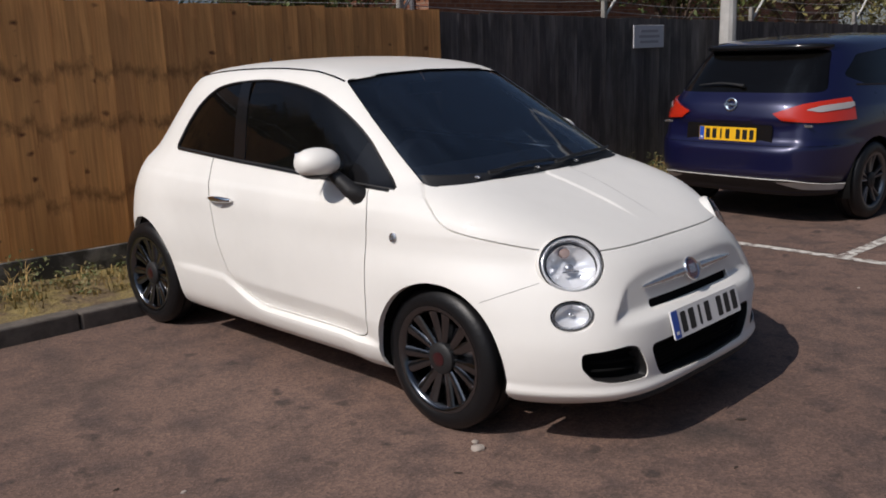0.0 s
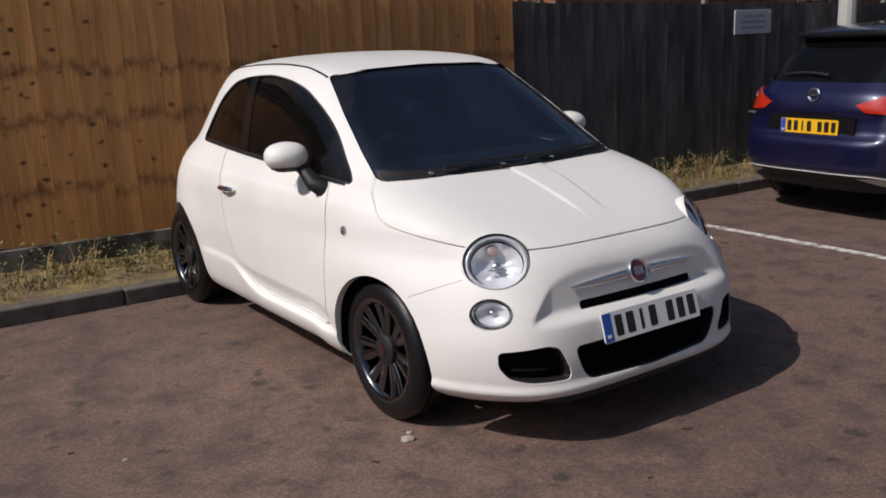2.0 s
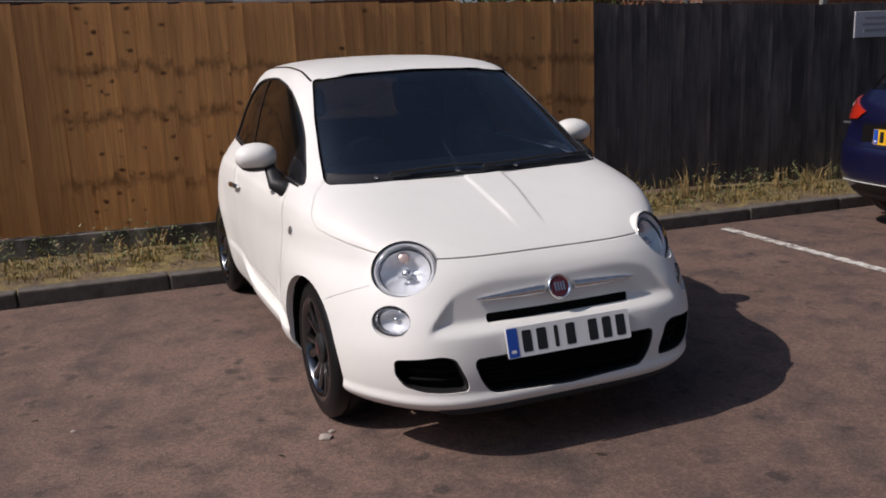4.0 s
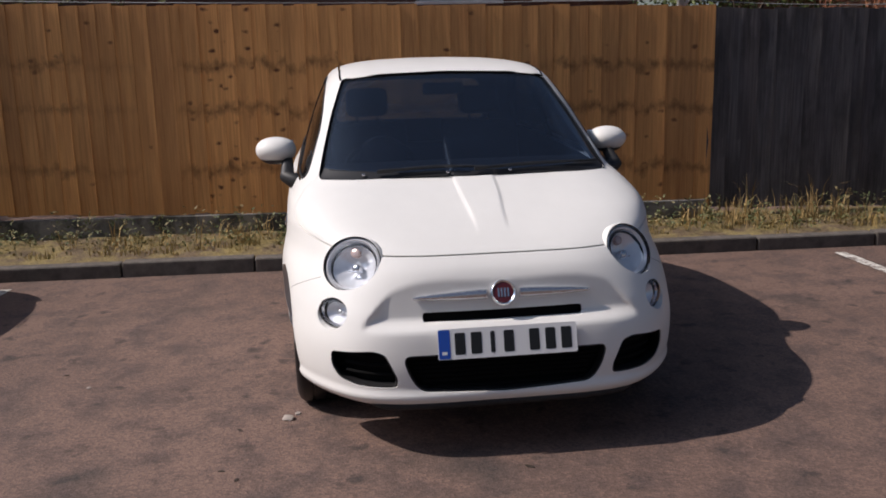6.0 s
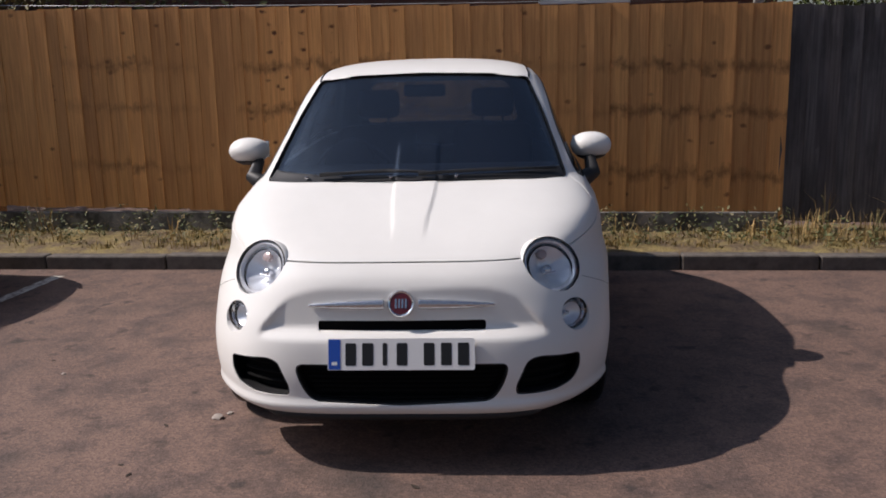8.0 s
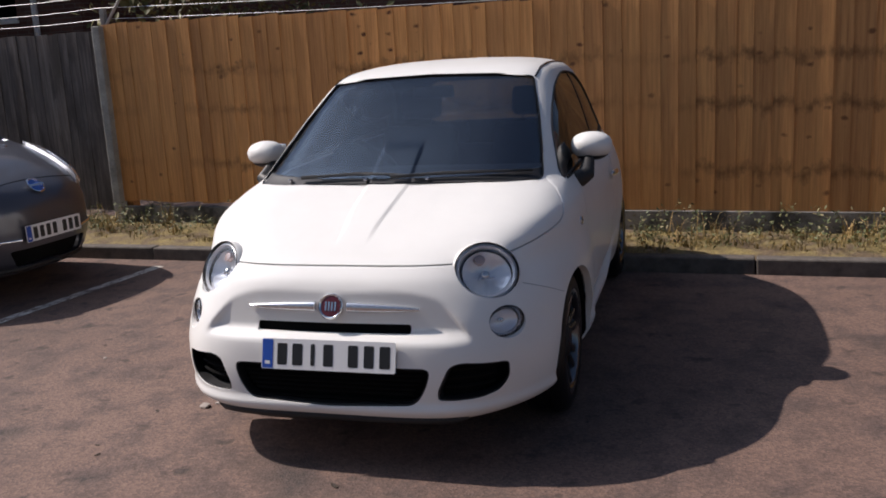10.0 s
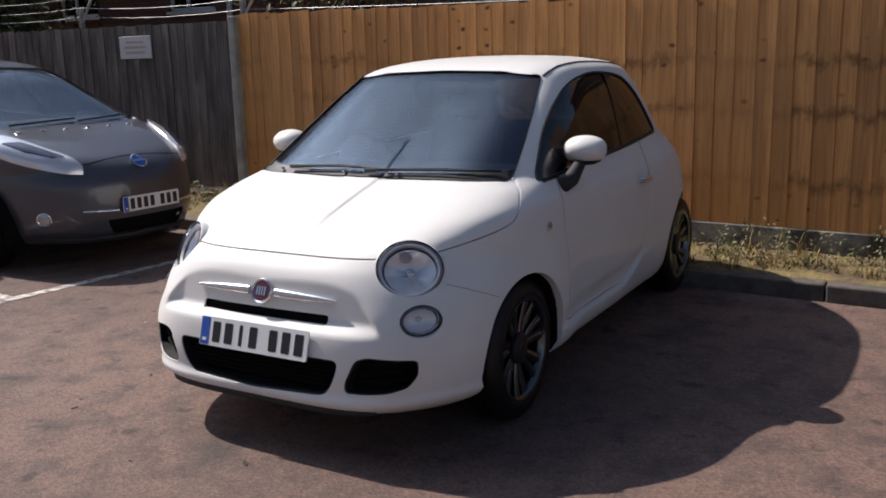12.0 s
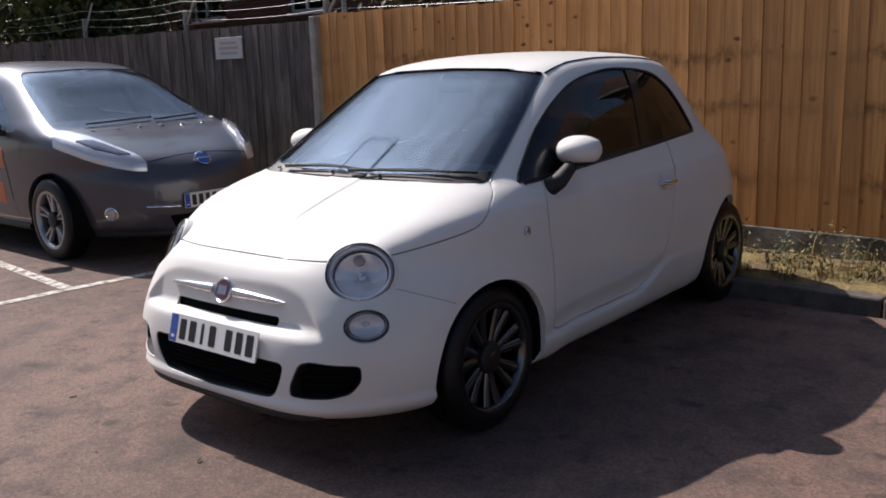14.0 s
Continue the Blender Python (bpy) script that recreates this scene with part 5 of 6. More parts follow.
house("two-storey red brick house with white windows, its gable sunlit", pose(-9.0, 8.23, 0), 18.0, 6.5, 5.4, BRICK,
      [(0.41, 2.5, 1.05, 1.1), (2.64, 2.48, 1.35, 1.1), (5.06, 2.48, 1.42, 1.1), (7.58, 2.48, 1.1, 1.1), (10.6, 2.48, 1.3, 1.1), (13.6, 2.48, 1.3, 1.1)], [(2.2, 2.54, 0.9, 1.1)])
house("older dark brick house with wide white windows", pose(-12.0, -8.0, 0), 13.1, 6.0, 5.2, BRICK_DARK, [(9.18, 2.37, 1.47, 1.1), (11.22, 2.39, 1.46, 1.1)])
house("dark brick house behind the grey fence", pose(-10.0, -27.0, 0), 18.1, 6.0, 5.6, BRICK_DARK, [(15.6, 2.5, 1.2, 1.1), (12.4, 2.5, 1.2, 1.1), (8.0, 2.5, 1.2, 1.1)])
pipe = tagged(obj("drain_pipe", tube([(-9.35, 8.17, 0), (-9.35, 8.17, 5.3)], 0.045, 8), shader("grey_pipe", (0.16, 0.16, 0.17), 0.6)), "dark drain pipe on the sunlit brick gable", "pipe")
tagged(obj("drain_pipe", tube([(-9.94, -9.78, 0), (-9.94, -9.78, 5.1)], 0.05, 8), UPVC), "white drain pipe on the dark brick wall", "pipe")


def leaf_mat(name, dark, light):
    m = shader(name, dark, 0.6, spec=0.3)
    geo = node(m, "NewGeometry")
    into(m, ramp(m, geo.outputs["Random Per Island"], [(0.0, dark), (0.6, light), (1.0, tuple(c * 1.35 for c in light))]), "Base Color")
    return m


BARK = shader("bark", (0.10, 0.07, 0.05), 0.9)
bump(BARK, noisy(BARK, coords(BARK, (8, 8, 2)), 4.0), 0.6, 0.03)
LEAF_GREEN = leaf_mat("green_leaf", (0.035, 0.055, 0.018), (0.09, 0.11, 0.035))
LEAF_GOLD = leaf_mat("olive_leaf", (0.06, 0.065, 0.02), (0.17, 0.15, 0.055))


def tree(at, height, spread, low, mat, label, seed, leaves=5200, leaf=0.055):
    r = random.Random(seed)
    t = tagged(empty("tree", pose(*at)), label, "tree")
    bms = [tube([(0, 0, 0), (r.uniform(-0.1, 0.1), r.uniform(-0.1, 0.1), height * 0.3), (r.uniform(-0.25, 0.25), r.uniform(-0.25, 0.25), height * 0.7)],
                [spread * 0.075, spread * 0.055, spread * 0.02], 10)]
    tips = []
    for i in range(13):
        a, z0 = r.uniform(0, 6.283), height * r.uniform(0.22, 0.62)
        end = Vector((math.cos(a) * spread * r.uniform(0.45, 0.95), math.sin(a) * spread * r.uniform(0.45, 0.95), low + (height - low) * r.uniform(0.15, 0.95)))
        mid = Vector((end.x * 0.45, end.y * 0.45, (z0 + end.z) / 2 + 0.15))
        bms.append(tube([(0, 0, z0), mid, end], [spread * 0.03, spread * 0.018, spread * 0.006], 6))
        tips += [end, mid.lerp(end, 0.5)]
        for _ in range(3):
            tw = end + Vector((r.gauss(0, 0.35), r.gauss(0, 0.35), r.gauss(0, 0.3))) * spread * 0.5
            tw.z = max(tw.z, low)
            bms.append(tube([mid.lerp(end, 0.6), tw], [spread * 0.01, spread * 0.003], 5))
            tips.append(tw)
    part("trunk", merge(*bms), BARK, t, smooth=60)
    verts, faces = [], []
    for _ in range(leaves):
        c = tips[r.randrange(len(tips))]
        p = c + Vector((r.gauss(0, 1), r.gauss(0, 1), r.gauss(0, 0.75))) * spread * 0.17
        if p.z < low - 0.2:
            continue
        q = Euler((r.uniform(-1.2, 1.2), r.uniform(-1.2, 1.2), r.uniform(0, 6.283))).to_matrix()
        s = leaf * r.uniform(0.6, 1.4)
        n = len(verts)
        verts += [tuple(p + q @ Vector(c2)) for c2 in ((-s, 0, 0), (0, -s * 0.5, s * 0.12), (s, 0, 0), (0, s * 0.5, s * 0.12))]
        faces += [(n, n + 1, n + 2), (n, n + 2, n + 3)]
    me = bpy.data.meshes.new("crown")
    me.from_pydata(verts, [], faces)
    me.materials.append(mat)
    ob = new("crown", me)
    ob.parent = t
    return t


tree((-5.6, 15.5, 0), 4.6, 2.6, 1.5, LEAF_GOLD, "broad olive-green tree hanging over the dark fence", 21, 9000)
tree((-6.4, 11.9, 0), 3.6, 1.3, 1.8, LEAF_GREEN, "slim green tree between house and fence", 22, 4000)
tree((-11.2, 6.7, 0), 4.6, 1.5, 1.5, LEAF_GREEN, "dark green tree between two brick houses", 25, 6000)
tree((-7.0, -5.4, 0), 4.6, 2.0, 1.7, LEAF_GOLD, "olive-green garden tree with thin twigs", 24, 7000)
tree((-6.8, -11.5, 0), 5.2, 2.6, 1.3, LEAF_GREEN, "dark leafy tree behind the grey fence", 26, 16000, 0.08)
tree((-6.0, -16.0, 0), 5.5, 2.6, 1.3, LEAF_GREEN, "dark leafy tree far along the fence", 28, 16000, 0.08)
for x, y, h, s in ((-9.0, -30.5, 7.5, 31), (-3.0, -32.0, 7.0, 32), (4.5, -31.5, 7.8, 33), (11.0, -29.0, 7.0, 34)):
    tree((x, y, 0), h, 3.2, 2.0, LEAF_GREEN, "tall leafy tree at the car park's far edge", s, 6000, 0.12)

# ==== the other two parked cars ====
def car_shell(car, shell, holes, panes, paint_mat, glass_mat):
    """Hollow body with its openings, and the panes that fill some of them."""
    part("body", cut(shell.hollow(0.0, 0.03, 0.03, inner_bottom=shell.bottom + 0.1, count=84, around=144), holes), paint_mat, car, smooth=38)
    thin = shell.hollow(0.004, 0.009, 0.009, 0.004, count=84, around=144)
    sheets = cut(thin, [p for _, p, _ in panes], "INTERSECT")
    for name, _, test in panes:
        ob = part(name, pieces(sheets, test), glass_mat, car, smooth=40)
        ob.visible_shadow = False
    thin.free()


def patch(shell, polys, axis, lo, hi, proud=0.003, deep=0.02):
    """Pieces of the shell's skin within polygons, standing a little proud."""
    solid = shell.hollow(-proud, deep, deep, -proud, count=84, around=144)
    out = cut(solid, [prism(p, axis, lo, hi) for p in polys], "INTERSECT")
    solid.free()
    return out


def cabin(car, x_dash, x_seat, z):
    part("cabin_floor", box((2.6, 1.4, 0.05), (-1.4, 0, 0.34), 0.02), TRIM, car)
    part("dashboard", box((0.5, 1.35, 0.4), (x_dash, 0, z), 0.09, 3), TRIM, car, smooth=50)
    for y in (-0.37, 0.37):
        seat(car, x_seat, y, 0.66)
    part("rear_bench", box((0.18, 1.2, 0.62), (-2.45, 0, 0.75), 0.06, 3), SEATCLOTH, car, smooth=50)


def side_mirror(car, at, s, mat):
    mm = pose(at[0], s * at[1], at[2], 0, 0, s * 10)
    prof = [(math.sin(math.pi * i / 12) ** 0.6, math.cos(math.pi * i / 12)) for i in range(13)]
    cap = lathe(prof, 24, mm @ Matrix.Diagonal((0.09, 0.11, 0.075, 1)) @ pose(0, 0, 0, 90))
    mir = part("door_mirror", cap, mat, car, smooth=60)
    part("mirror_stalk", tube([(at[0] + 0.02, s * (at[1] - 0.14), at[2] - 0.05), (at[0], s * (at[1] - 0.05), at[2] - 0.03)], 0.03, 10), BLACK, mir)


# dark blue hatchback, seen from behind
def blue_relief(p):
    x, y, z = p
    ay = abs(y)
    if x < -2.6:
        # step under the rear window, and the bumper's shelf
        p.x -= 0.035 * smoothstep(0.70, 0.62, z) * smoothstep(0.30, 0.42, z)
        p.x += 0.03 * smoothstep(0.30, 0.10, abs(z - 0.72) * 2.2) * smoothstep(0.62, 0.5, ay)
        p.x -= 0.14 * smoothstep(1.36, 1.42, z) * smoothstep(1.50, 1.46, z) * smoothstep(0.62, 0.52, ay)
    return p


BLUE_SHELL = Shell(
    front=Curve((0.18, 0.80), (0.35, 0.88), (0.6, 0.87), (0.75, 0.78), (0.9, 0.4), (1.0, 0.0), (1.1, -0.2), (1.3, -0.62), (1.42, -0.95), (1.48, -1.3), (1.50, -1.6)),
    rear=Curve((0.18, -3.36), (0.30, -3.46), (0.45, -3.52), (0.65, -3.52), (0.80, -3.50), (0.95, -3.46), (1.05, -3.38), (1.2, -3.24), (1.35, -3.08), (1.43, -2.93), (1.48, -2.6), (1.50, -2.2)),
    half=Curve((0.18, 0.80), (0.30, 0.865), (0.5, 0.885), (0.75, 0.884), (0.92, 0.865), (1.0, 0.835), (1.1, 0.79), (1.3, 0.70), (1.4, 0.635), (1.46, 0.53), (1.49, 0.36), (1.50, 0.12)),
    middle=Curve((0.18, -1.4), (1.0, -1.4), (1.5, -1.8)),
    sharp_front=Curve((0.18, 3.5), (1.0, 4.0), (1.5, 3.5)), sharp_rear=Curve((0.18, 4.6), (0.6, 4.8), (1.0, 4.4), (1.4, 4.6), (1.5, 3.2)),
    bottom=0.27, top=1.50, relief=blue_relief)


def build_blue_car():
    car = tagged(empty("hatchback_car"), "dark blue five-door hatchback parked along the fence", "car")
    skin = Skin(BLUE_SHELL)
    back = rounded([(-0.66, 1.05), (0.66, 1.05), (0.55, 1.375), (-0.55, 1.375)], 0.05)
    front = rounded([(-0.74, 1.03), (0.74, 1.03), (0.56, 1.40), (-0.56, 1.40)], 0.04)
    side = rounded([(-0.25, 1.0), (-1.45, 1.03), (-2.75, 1.10), (-2.95, 1.17), (-2.7, 1.33), (-1.7, 1.40), (-1.1, 1.37)], 0.05)
    arches = ((0.0, 0.32, 0.36), (-2.70, 0.32, 0.36))
    holes = [prism(back, "x", -4, -2.7), prism(front, "x", -1.2, 1.2)]
    panes = [("rear_window", prism(back, "x", -4, -2.7), lambda p, g: p.x < -2.8), ("windscreen", prism(front, "x", -1.2, 1.2), lambda p, g: p.x > -0.9 and abs(p.y) < 0.3)]
    for s in (-1, 1):
        lo, hi = sorted((s * 0.4, s * 1.3))
        holes.append(prism(side, "y", lo, hi))
        panes.append(("side_window", prism(side, "y", lo, hi), lambda p, g, s=s: -2.6 < p.x < -0.9 and p.y * s > 0.3))
        for ax, az, ar in arches:
            lo, hi = sorted((s * 0.55, s * 1.3))
            holes.append(lathe([(0, lo), (ar, lo), (ar, hi), (0, hi)], 48, pose(ax, 0, az, -90)))
    car_shell(car, BLUE_SHELL, holes, panes, BLUE, DARKGLASS)
    cabin(car, -0.2, -1.35, 0.85)
    lamps = []
    for s in (-1, 1):
        lamps += [[(s * a, b) for a, b in ((0.38, 0.895), (0.58, 0.97), (0.78, 1.01), (0.93, 1.035), (0.92, 1.0), (0.875, 0.95), (0.87, 0.838), (0.70, 0.825), (0.46, 0.84))]]
    red = patch(BLUE_SHELL, lamps, "x", -4, -3.0, 0.012, 0.03)
    clear = patch(BLUE_SHELL, [[(s * a, b) for a, b in ((0.61, 0.925), (0.69, 0.955), (0.83, 0.978), (0.80, 0.925), (0.69, 0.905))] for s in (-1, 1)], "x", -4, -3.0, 0.016, 0.02)
    for s in (-1, 1):
        lamp = part("tail_lamp", pieces(red, lambda p, g: p.y * s > 0), REDLENS, car, "red and clear wrap-round tail lamp", smooth=40)
        part("reversing_lens", pieces(clear, lambda p, g: p.y * s > 0), WHITELENS, lamp, smooth=40)
    valance = patch(BLUE_SHELL, [[(-0.95, 0.18), (0.95, 0.18), (0.95, 0.33), (0.55, 0.38), (-0.55, 0.38), (-0.95, 0.33)]], "x", -4, -2.95, 0.006, 0.03)
    part("rear_valance", valance, BLACK, car, smooth=40)
    skid = patch(BLUE_SHELL, [[(s * a, b) for a, b in ((0.42, 0.355), (0.60, 0.30), (0.80, 0.285), (0.80, 0.335), (0.62, 0.365))] for s in (-1, 1)], "x", -4, -3.0, 0.010, 0.02)
    for s in (-1, 1):
        part("bumper_insert", pieces(skid, lambda p, g: p.y * s > 0), POST, car, smooth=40)
    edge = [skin.tail(y, 0.385 - 0.055 * smoothstep(0.5, 0.85, abs(y)), 0.008) for y in np.linspace(-0.84, 0.84, 33)]
    part("valance_strip", tube(edge, 0.005, 6), POST, car)
    sp = [skin.tail(y, 1.402, 0.004) for y in np.linspace(-0.55, 0.55, 21)]
    part("spoiler", tube(sp, [0.012] + [0.026] * 19 + [0.012], 10), GLOSSBLACK, car, smooth=60)
    part("number_recess", panel(0.78, 0.17, 0.004, 0.03, facing(skin.tail(0, 0.72, 0.002), (-1, 0, 0.05))), GLOSSBLACK, car)
    number_plate(car, facing(skin.tail(0, 0.72, 0.016), (-1, 0, 0.05)), PLATEYELLOW, [0.038, 0.038, 0.016, 0.038, 0, 0.038, 0.042, 0.038])
    bm = facing(skin.tail(0, 0.955, 0.004), (-1, 0, 0.25))
    badge = part("badge", lathe([(0.034, 0), (0.052, 0.003), (0.056, 0.008), (0.050, 0.012), (0.040, 0.008)], 32, bm), CHROME, car, smooth=60)
    part("badge_bar", panel(0.118, 0.017, 0.004, 0.003, bm @ pose(0, 0, 0.008)), CHROME, badge)
    part("boot_trim", panel(0.42, 0.030, 0.012, 0.01, facing(skin.tail(0, 0.845, 0.002), (-1, 0, 0.1))), BLUE, car)
    for y, w in ((-0.62, 0.11), (0.60, 0.13)):
        part("model_mark", panel(w, 0.018, 0.003, 0.003, facing(skin.tail(y, 0.80, 0.003), (-1, 0, 0.05))), SATIN, car)
    wiper = [skin.tail(y, 1.09 + 0.02 * math.sin(3.14 * (y + 0.05) / 0.45), 0.015) for y in np.linspace(-0.05, 0.38, 8)]
    part("rear_wiper", tube(wiper, [0.016, 0.012, 0.010, 0.009, 0.008, 0.007, 0.006, 0.005], 8), BLACK, car)
    seam = [skin.tail(y, 0.645, 0.0) for y in np.linspace(-0.84, 0.84, 31)]
    part("bumper_seam", tube(seam, 0.003, 6), CAVITY, car)
    for s in (-1, 1):
        side_mirror(car, (-0.55, 0.98, 1.06), s, BLUE)
        for x in (-0.45, -1.48, -2.45):
            post = [skin.side(x - 0.05 * k, 0.35 + k * 0.17, s, 0.0) for k in range(5)]
            part("door_seam", tube(post, 0.003, 6), CAVITY, car)
        for x in (-1.42, -1.50):
            part("door_post", tube([skin.side(x - 0.06 * k, 1.04 + 0.085 * k, s, -0.001) for k in range(5)], 0.02, 6), GLOSSBLACK, car)
        part("window_strip", tube([skin.side(x, 1.0 + (-x) * 0.034, s, 0.003) for x in np.linspace(-2.85, -0.35, 16)], 0.008, 6), GLOSSBLACK, car)
        for ax, az, ar in arches:
            liner = lathe([(0.0, s * 0.5), (ar + 0.008, s * 0.5), (ar + 0.008, s * 0.84)], 40, pose(ax, 0, az, -90))
            bmesh.ops.delete(liner, geom=[v for v in liner.verts if v.co.z < 0.16], context="VERTS")
            part("wheel_arch_liner", liner, CAVITY, car)
        for wx in (0.0, -2.70):
            wheel(car, pose(wx, s * 0.765, 0.318, -90 * s), 0.320, 0.222, 0.205, 5, GUNMETAL, BLACK, wide=0.026)
    part("aerial", tube([(-2.75, 0, 1.47), (-2.85, 0, 1.60)], [0.006, 0.002], 6), BLACK, car)
    return car


blue_car = build_blue_car()
BLUE_TURN = 90 + ALONG
blue_car.matrix_world = pose(-1.14, 3.76, 0, 0, 0, BLUE_TURN) @ pose(3.53, 0, 0)


# grey hatchback, seen from its nose
GREY_SHELL = Shell(
    front=Curve((0.18, 0.84), (0.28, 0.92), (0.45, 0.945), (0.60, 0.935), (0.70, 0.89), (0.78, 0.79), (0.86, 0.58), (0.94, 0.33), (1.0, 0.10), (1.06, -0.05), (1.15, -0.24),
                (1.25, -0.44), (1.36, -0.65), (1.46, -0.88), (1.515, -1.08), (1.545, -1.35), (1.56, -1.7)),
    rear=Curve((0.18, -3.35), (0.4, -3.48), (0.9, -3.48), (1.1, -3.38), (1.3, -3.2), (1.44, -3.0), (1.52, -2.6), (1.56, -2.2)),
    half=Curve((0.18, 0.80), (0.30, 0.86), (0.5, 0.882), (0.75, 0.886), (0.90, 0.872), (1.0, 0.845), (1.1, 0.80), (1.3, 0.71), (1.42, 0.65), (1.49, 0.58), (1.53, 0.46), (1.56, 0.20)),
    middle=Curve((0.18, -1.3), (1.0, -1.3), (1.56, -1.9)),
    sharp_front=Curve((0.18, 3.0), (0.45, 3.2), (0.7, 3.2), (0.8, 3.9), (0.9, 5.5), (1.0, 7.0), (1.1, 6.5), (1.4, 5.4), (1.56, 3.6)), sharp_rear=Curve((0.18, 4.0), (1.0, 4.0), (1.56, 3.2)),
    bottom=0.19, top=1.56)


def build_grey_car():
    car = tagged(empty("hatchback_car"), "grey metallic five-door hatchback with orange lettering on its door", "car")
    skin = Skin(GREY_SHELL)
    front = rounded([(-0.74, 1.01), (-0.60, 1.37), (-0.52, 1.455), (0, 1.475), (0.52, 1.455), (0.60, 1.37), (0.74, 1.01), (0, 1.015)], 0.04)
    back = rounded([(-0.6, 1.05), (0.6, 1.05), (0.5, 1.38), (-0.5, 1.38)], 0.05)
    side = rounded([(-0.45, 0.985), (-1.45, 1.02), (-2.6, 1.08), (-2.8, 1.15), (-2.5, 1.34), (-1.8, 1.42), (-1.3, 1.405), (-0.9, 1.27)], 0.05)
    arches = ((0.0, 0.32, 0.36), (-2.70, 0.32, 0.36))
    mouth = rounded([(-0.36, 0.36), (-0.30, 0.245), (0.30, 0.245), (0.36, 0.36)], 0.03)
    holes = [prism(back, "x", -4, -2.6), prism(front, "x", -1.4, 1.2), prism(mouth, "x", 0.5, 1.2)]
    panes = [("windscreen", prism(front, "x", -1.4, 1.2), lambda p, g: p.x > -1.2 and abs(p.y) < 0.3), ("rear_window", prism(back, "x", -4, -2.6), lambda p, g: p.x < -2.8)]
    for s in (-1, 1):
        lo, hi = sorted((s * 0.4, s * 1.3))
        holes.append(prism(side, "y", lo, hi))
        panes.append(("side_window", prism(side, "y", lo, hi), lambda p, g, s=s: -2.6 < p.x < -0.8 and p.y * s > 0.3))
        for ax, az, ar in arches:
            lo, hi = sorted((s * 0.55, s * 1.3))
            holes.append(lathe([(0, lo), (ar, lo), (ar, hi), (0, hi)], 48, pose(ax, 0, az, -90)))
    car_shell(car, GREY_SHELL, holes, panes, GREY, GLASS)
    cabin(car, -0.35, -1.40, 0.84)
    steering_wheel(car, (-0.78, -0.38, 0.93))
    # raised lamps along the wings
    lens_poly = [[(a, s * b) for a, b in ((0.805, 0.455), (0.76, 0.55), (0.63, 0.665), (0.43, 0.755), (0.24, 0.81), (0.12, 0.825), (0.09, 0.79), (0.10, 0.735), (0.17, 0.69), (0.32, 0.63), (0.54, 0.555), (0.70, 0.485))] for s in (-1, 1)]
    band = [prism([(-0.08, 0.93), (0.28, 0.845), (0.55, 0.765), (0.83, 0.69), (0.83, 1.2), (-0.08, 1.2)], "y", -1.2, 1.2)]
    lens = cut(patch(GREY_SHELL, lens_poly, "z", 0.5, 1.25, 0.022, 0.02), band, "INTERSECT")
    core_poly = [[(a, s * b) for a, b in ((0.70, 0.52), (0.66, 0.59), (0.50, 0.69), (0.33, 0.745), (0.40, 0.65))] for s in (-1, 1)]
    core = cut(patch(GREY_SHELL, core_poly, "z", 0.5, 1.25, 0.027, 0.01), band, "INTERSECT")
    for s in (-1, 1):
        lamp = part("headlamp", pieces(lens, lambda p, g: p.y * s > 0), BRIGHTLENS, car, "long clear headlamp along the wing", smooth=40)
        part("lamp_core", pieces(core, lambda p, g: p.y * s > 0), LAMPDARK, lamp, smooth=40)
        fog_spot, fog_dir = skin.rest(skin.nose(s * 0.66, 0.385), (0.85, s * 0.5, 0), 0.055)
        fog = facing(fog_spot, fog_dir)
        f = part("fog_lamp", lathe([(0.052, -0.01), (0.055, 0.006), (0.046, 0.010), (0.040, 0.0)], 28, fog), CHROME, car, smooth=60)
        part("fog_lens", lathe([(0.040, 0.0), (0.030, 0.006), (0, 0.009)], 24, fog), WHITELENS, f, smooth=60)
        side_mirror(car, (-0.62, 1.0, 1.03) if s < 0 else (-0.98, 0.94, 1.0), s, GLOSSBLACK)
        for x in (-0.55, -1.50, -2.45):
            part("door_seam", tube([skin.side(x - 0.03 * k, 0.33 + k * 0.16, s, 0.0) for k in range(5)], 0.003, 6), CAVITY, car)
        part("door_post", tube([skin.side(-1.45 - 0.04 * k, 1.03 + 0.09 * k, s, -0.001) for k in range(5)], 0.03, 6), GLOSSBLACK, car)
        part("sill", tube([skin.side(x, 0.225, s, 0.0) for x in np.linspace(-2.3, -0.42, 14)], 0.03, 8), BLACK, car, smooth=60)
        for ax, az, ar in arches:
            liner = lathe([(0.0, s * 0.5), (ar + 0.008, s * 0.5), (ar + 0.008, s * 0.84)], 40, pose(ax, 0, az, -90))
            bmesh.ops.delete(liner, geom=[v for v in liner.verts if v.co.z < 0.16], context="VERTS")
            part("wheel_arch_liner", liner, CAVITY, car)
        for wx in (0.0, -2.70):
            wheel(car, pose(wx, s * 0.765, 0.318, -90 * s), 0.320, 0.222, 0.205, 5, SILVER, BLACK, wide=0.026)
    back_m = GREY_SHELL.hollow(0.05, 0.07, 0.02, count=60, around=96)
    part("grille", cut(back_m, [prism(offset(mouth, 0.01), "x", 0.5, 1.2)], "INTERSECT"), CAVITY, car)
    part("bonnet_seam", tube([skin.nose(y, 0.795 - 0.05 * (y / 0.55) ** 2, 0.0) for y in np.linspace(-0.50, 0.50, 25)], 0.003, 6), CAVITY, car)
    bm = facing(skin.nose(0, 0.745, 0.010), (1, 0, 1.0))
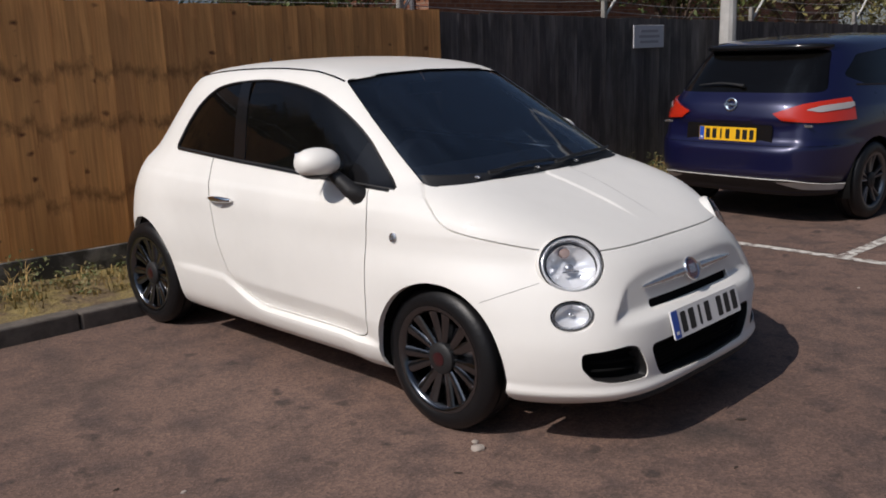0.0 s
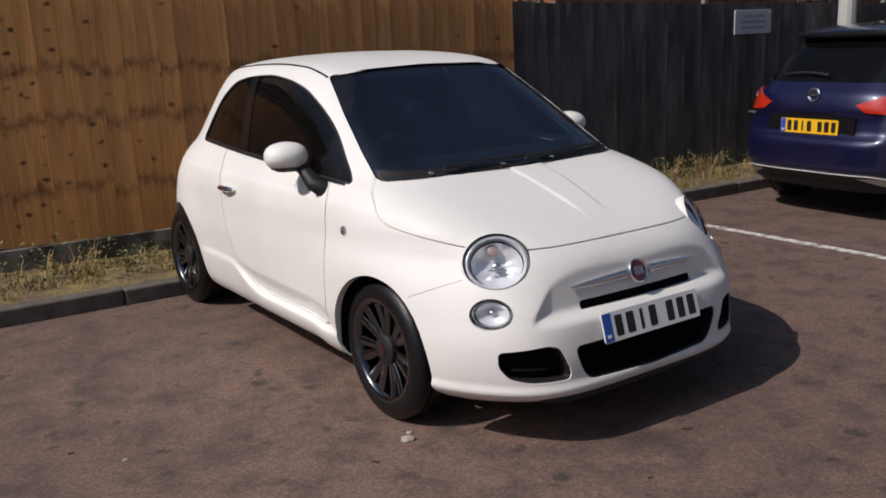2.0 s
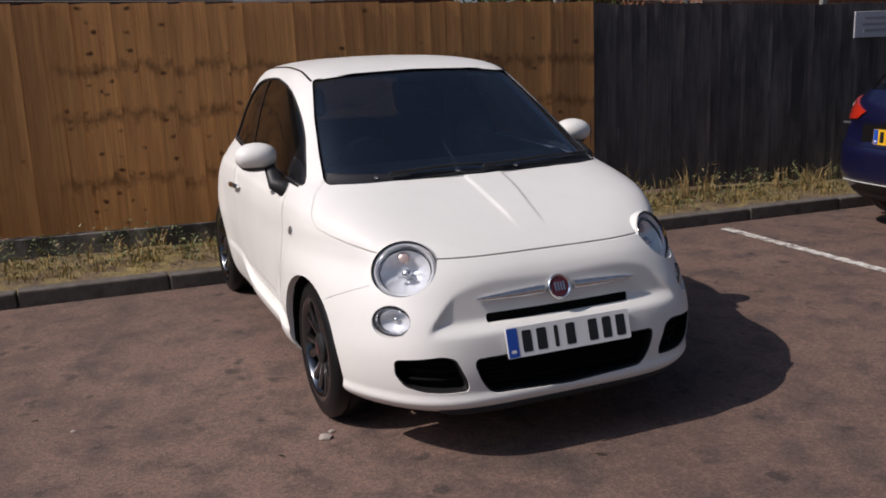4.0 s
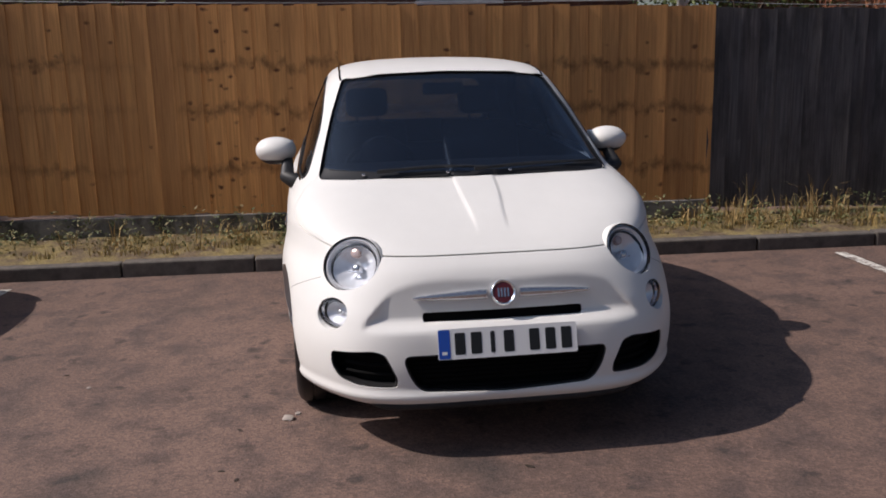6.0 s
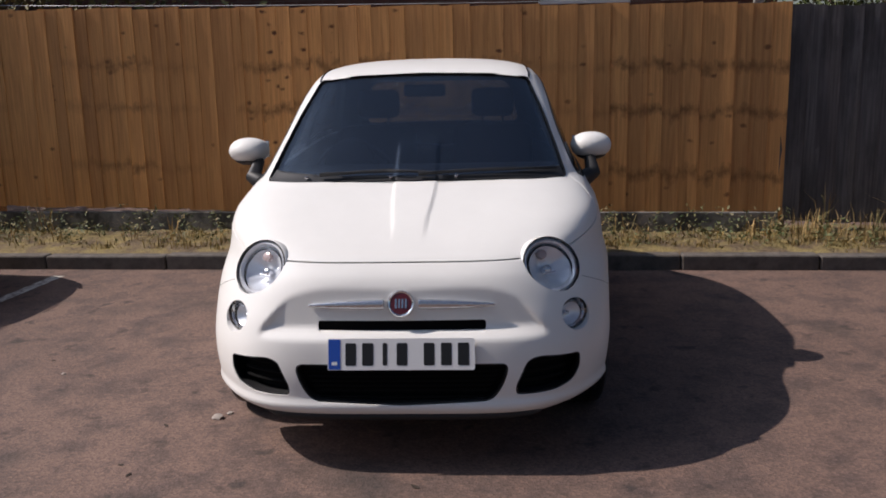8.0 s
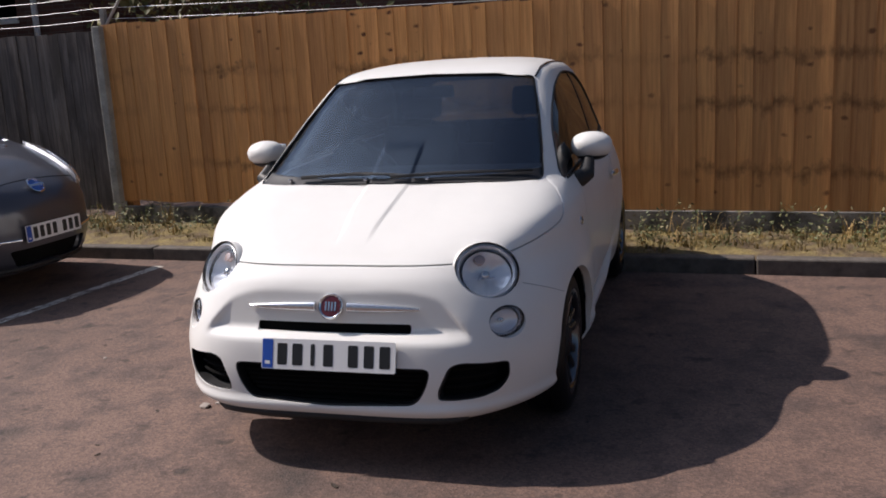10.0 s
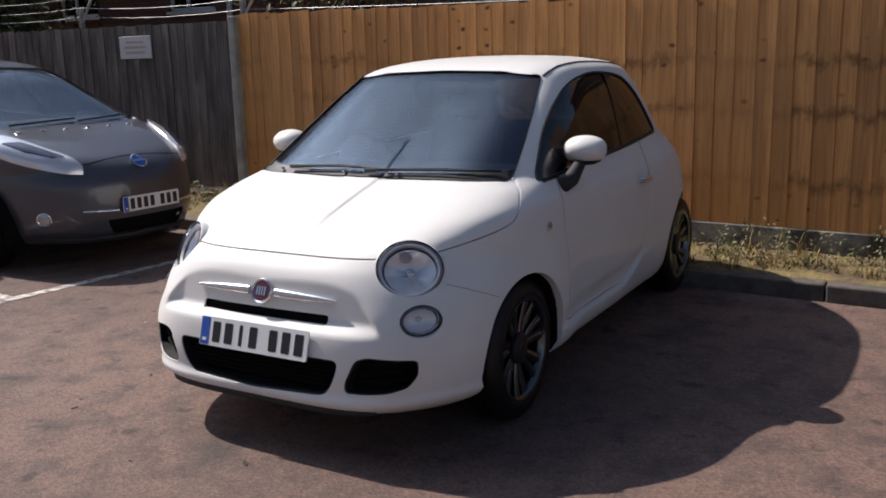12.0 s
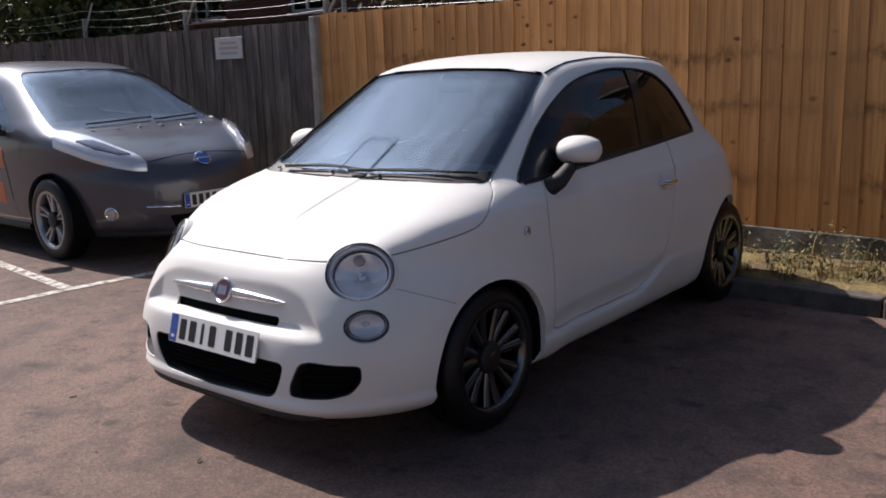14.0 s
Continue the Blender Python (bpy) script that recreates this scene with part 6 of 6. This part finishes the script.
    badge = part("badge", lathe([(0.045, 0), (0.062, 0.003), (0.066, 0.008), (0.058, 0.012)], 32, bm), CHROME, car, smooth=60)
    part("badge_face", lathe([(0.058, 0.004), (0.05, 0.009), (0, 0.011)], 32, bm), shader("badge_blue", (0.02, 0.10, 0.45), 0.25, coat=1.0), badge, smooth=60)
    part("badge_bar", panel(0.135, 0.02, 0.004, 0.003, bm @ pose(0, 0, 0.009)), CHROME, badge)
    number_plate(car, facing(skin.nose(0, 0.46, 0.012), (1, 0, 0.02)), PLATEWHITE, [0.038, 0.038, 0.038, 0.038, 0, 0.038, 0.038, 0.038])
    for s in (-1, 1):
        line = [skin.nose(s * (0.28 + 0.22 * t), 0.425 + 0.012 * t, 0.006) for t in [i / 6 for i in range(7)]]
        part("chrome_strip", tube(line, 0.011, 8), CHROME, car, smooth=60)
    lip = [skin.nose(y, 0.225, 0.004) for y in np.linspace(-0.62, 0.62, 25)]
    part("chin_lip", tube(lip, 0.016, 8), BLACK, car, smooth=60)
    for y0, y1 in ((-0.50, 0.10), (0.10, 0.55)):
        arm = [skin.nose(y0 + (y1 - y0) * t, 1.022 + 0.02 * t, 0.016) for t in [i / 8 for i in range(9)]]
        part("wiper", tube(arm, 0.008, 8), BLACK, car)
    for y in np.linspace(-0.5, 0.5, 6):
        part("washer_nozzle", box((0.03, 0.03, 0.012), skin.nose(y, 0.985, 0.004), 0.003), SATIN, car)
    orange = shader("orange_film", (0.55, 0.11, 0.02), 0.4, coat=0.4)
    blocks = ((-0.66, -0.95, 0.70, 0.86), (-1.0, -1.32, 0.70, 0.86), (-0.70, -1.05, 0.40, 0.58), (-1.1, -1.4, 0.40, 0.58))
    bits = patch(GREY_SHELL, [[(x0, z0), (x0, z1), (x1, z1), (x1, z0)] for x0, x1, z0, z1 in blocks], "y", -1.3, -0.4, 0.002, 0.004)
    for x0, x1, z0, z1 in blocks:
        part("orange_block", pieces(bits, lambda p, g: x1 < p.x < x0 and z0 < p.z < z1), orange, car, "orange block of lettering", smooth=40)
    return car


grey_car = build_grey_car()
grey_car.matrix_world = pose(-1.62, -3.98, 0, 0, 0, 90 - 2.5)


# ==== scraps on the tarmac ====
def pebble(x, y, size, seed, tone):
    r = random.Random(seed)
    bm = bmesh.new()
    bmesh.ops.create_icosphere(bm, subdivisions=2, radius=size)
    for vert in bm.verts:
        n = 1 + 0.35 * noise.noise(vert.co / size * 1.3 + Vector((seed, 0, 0)))
        vert.co = Vector((vert.co.x * n * 1.25, vert.co.y * n, max(vert.co.z * n * 0.6, -size * 0.3)))
    low = min(vert.co.z for vert in bm.verts)
    bm.transform(pose(x, y, -low - 0.001, 0, 0, r.uniform(0, 360)))
    return tagged(obj("pebble", bm, tone, smooth=50), "small pale loose stone on the tarmac", "stone", "loose stones")


def dead_leaf(x, y, size, seed):
    r = random.Random(seed)
    bm = bmesh.new()
    mid, edge = [], []
    for i in range(7):
        t = i / 6
        w = size * 0.42 * math.sin(math.pi * t) ** 0.7
        lift = size * (0.10 + 0.22 * (t - 0.5) ** 2)
        mid.append(bm.verts.new((size * (t - 0.5) * 2, 0, lift * 0.4 + 0.002)))
        edge.append((bm.verts.new((size * (t - 0.5) * 2, w, lift + 0.003)), bm.verts.new((size * (t - 0.5) * 2, -w, lift * 0.8 + 0.003))))
    for i in range(6):
        bm.faces.new((mid[i], mid[i + 1], edge[i + 1][0], edge[i][0]))
        bm.faces.new((mid[i + 1], mid[i], edge[i][1], edge[i + 1][1]))
    bmesh.ops.remove_doubles(bm, verts=bm.verts[:], dist=0.0008)
    bmesh.ops.solidify(bm, geom=bm.faces[:], thickness=0.0008)
    low = min(vert.co.z for vert in bm.verts)
    bm.transform(pose(x, y, -low + 0.0005, 0, 0, r.uniform(0, 360)))
    return tagged(obj("dead_leaf", bm, LEAF_DEAD, smooth=50), "curled dark brown dead leaf on the tarmac", "leaf", "dead leaves")


STONE = shader("pale_stone", (0.36, 0.31, 0.27), 0.9)
bump(STONE, noisy(STONE, coords(STONE), 160.0), 0.5, 0.003)
LEAF_DEAD = shader("dead_leaf_brown", (0.035, 0.024, 0.016), 0.8)
for i, (x, y, size) in enumerate(((0.25, -0.83, 0.022), (0.20, -0.79, 0.012), (1.9, -1.4, 0.010), (-0.3, -1.75, 0.009), (1.2, 1.9, 0.010), (0.5, 2.3, 0.008))):
    pebble(x, y, size, i + 1, STONE)
for i, (x, y, size) in enumerate(((0.87, 0.05, 0.030), (0.78, -1.0, 0.020), (0.70, -1.06, 0.016), (1.05, -0.35, 0.018), (0.33, -1.02, 0.022), (-0.5, -1.9, 0.018))):
    dead_leaf(x, y, size * 0.75, i + 1)
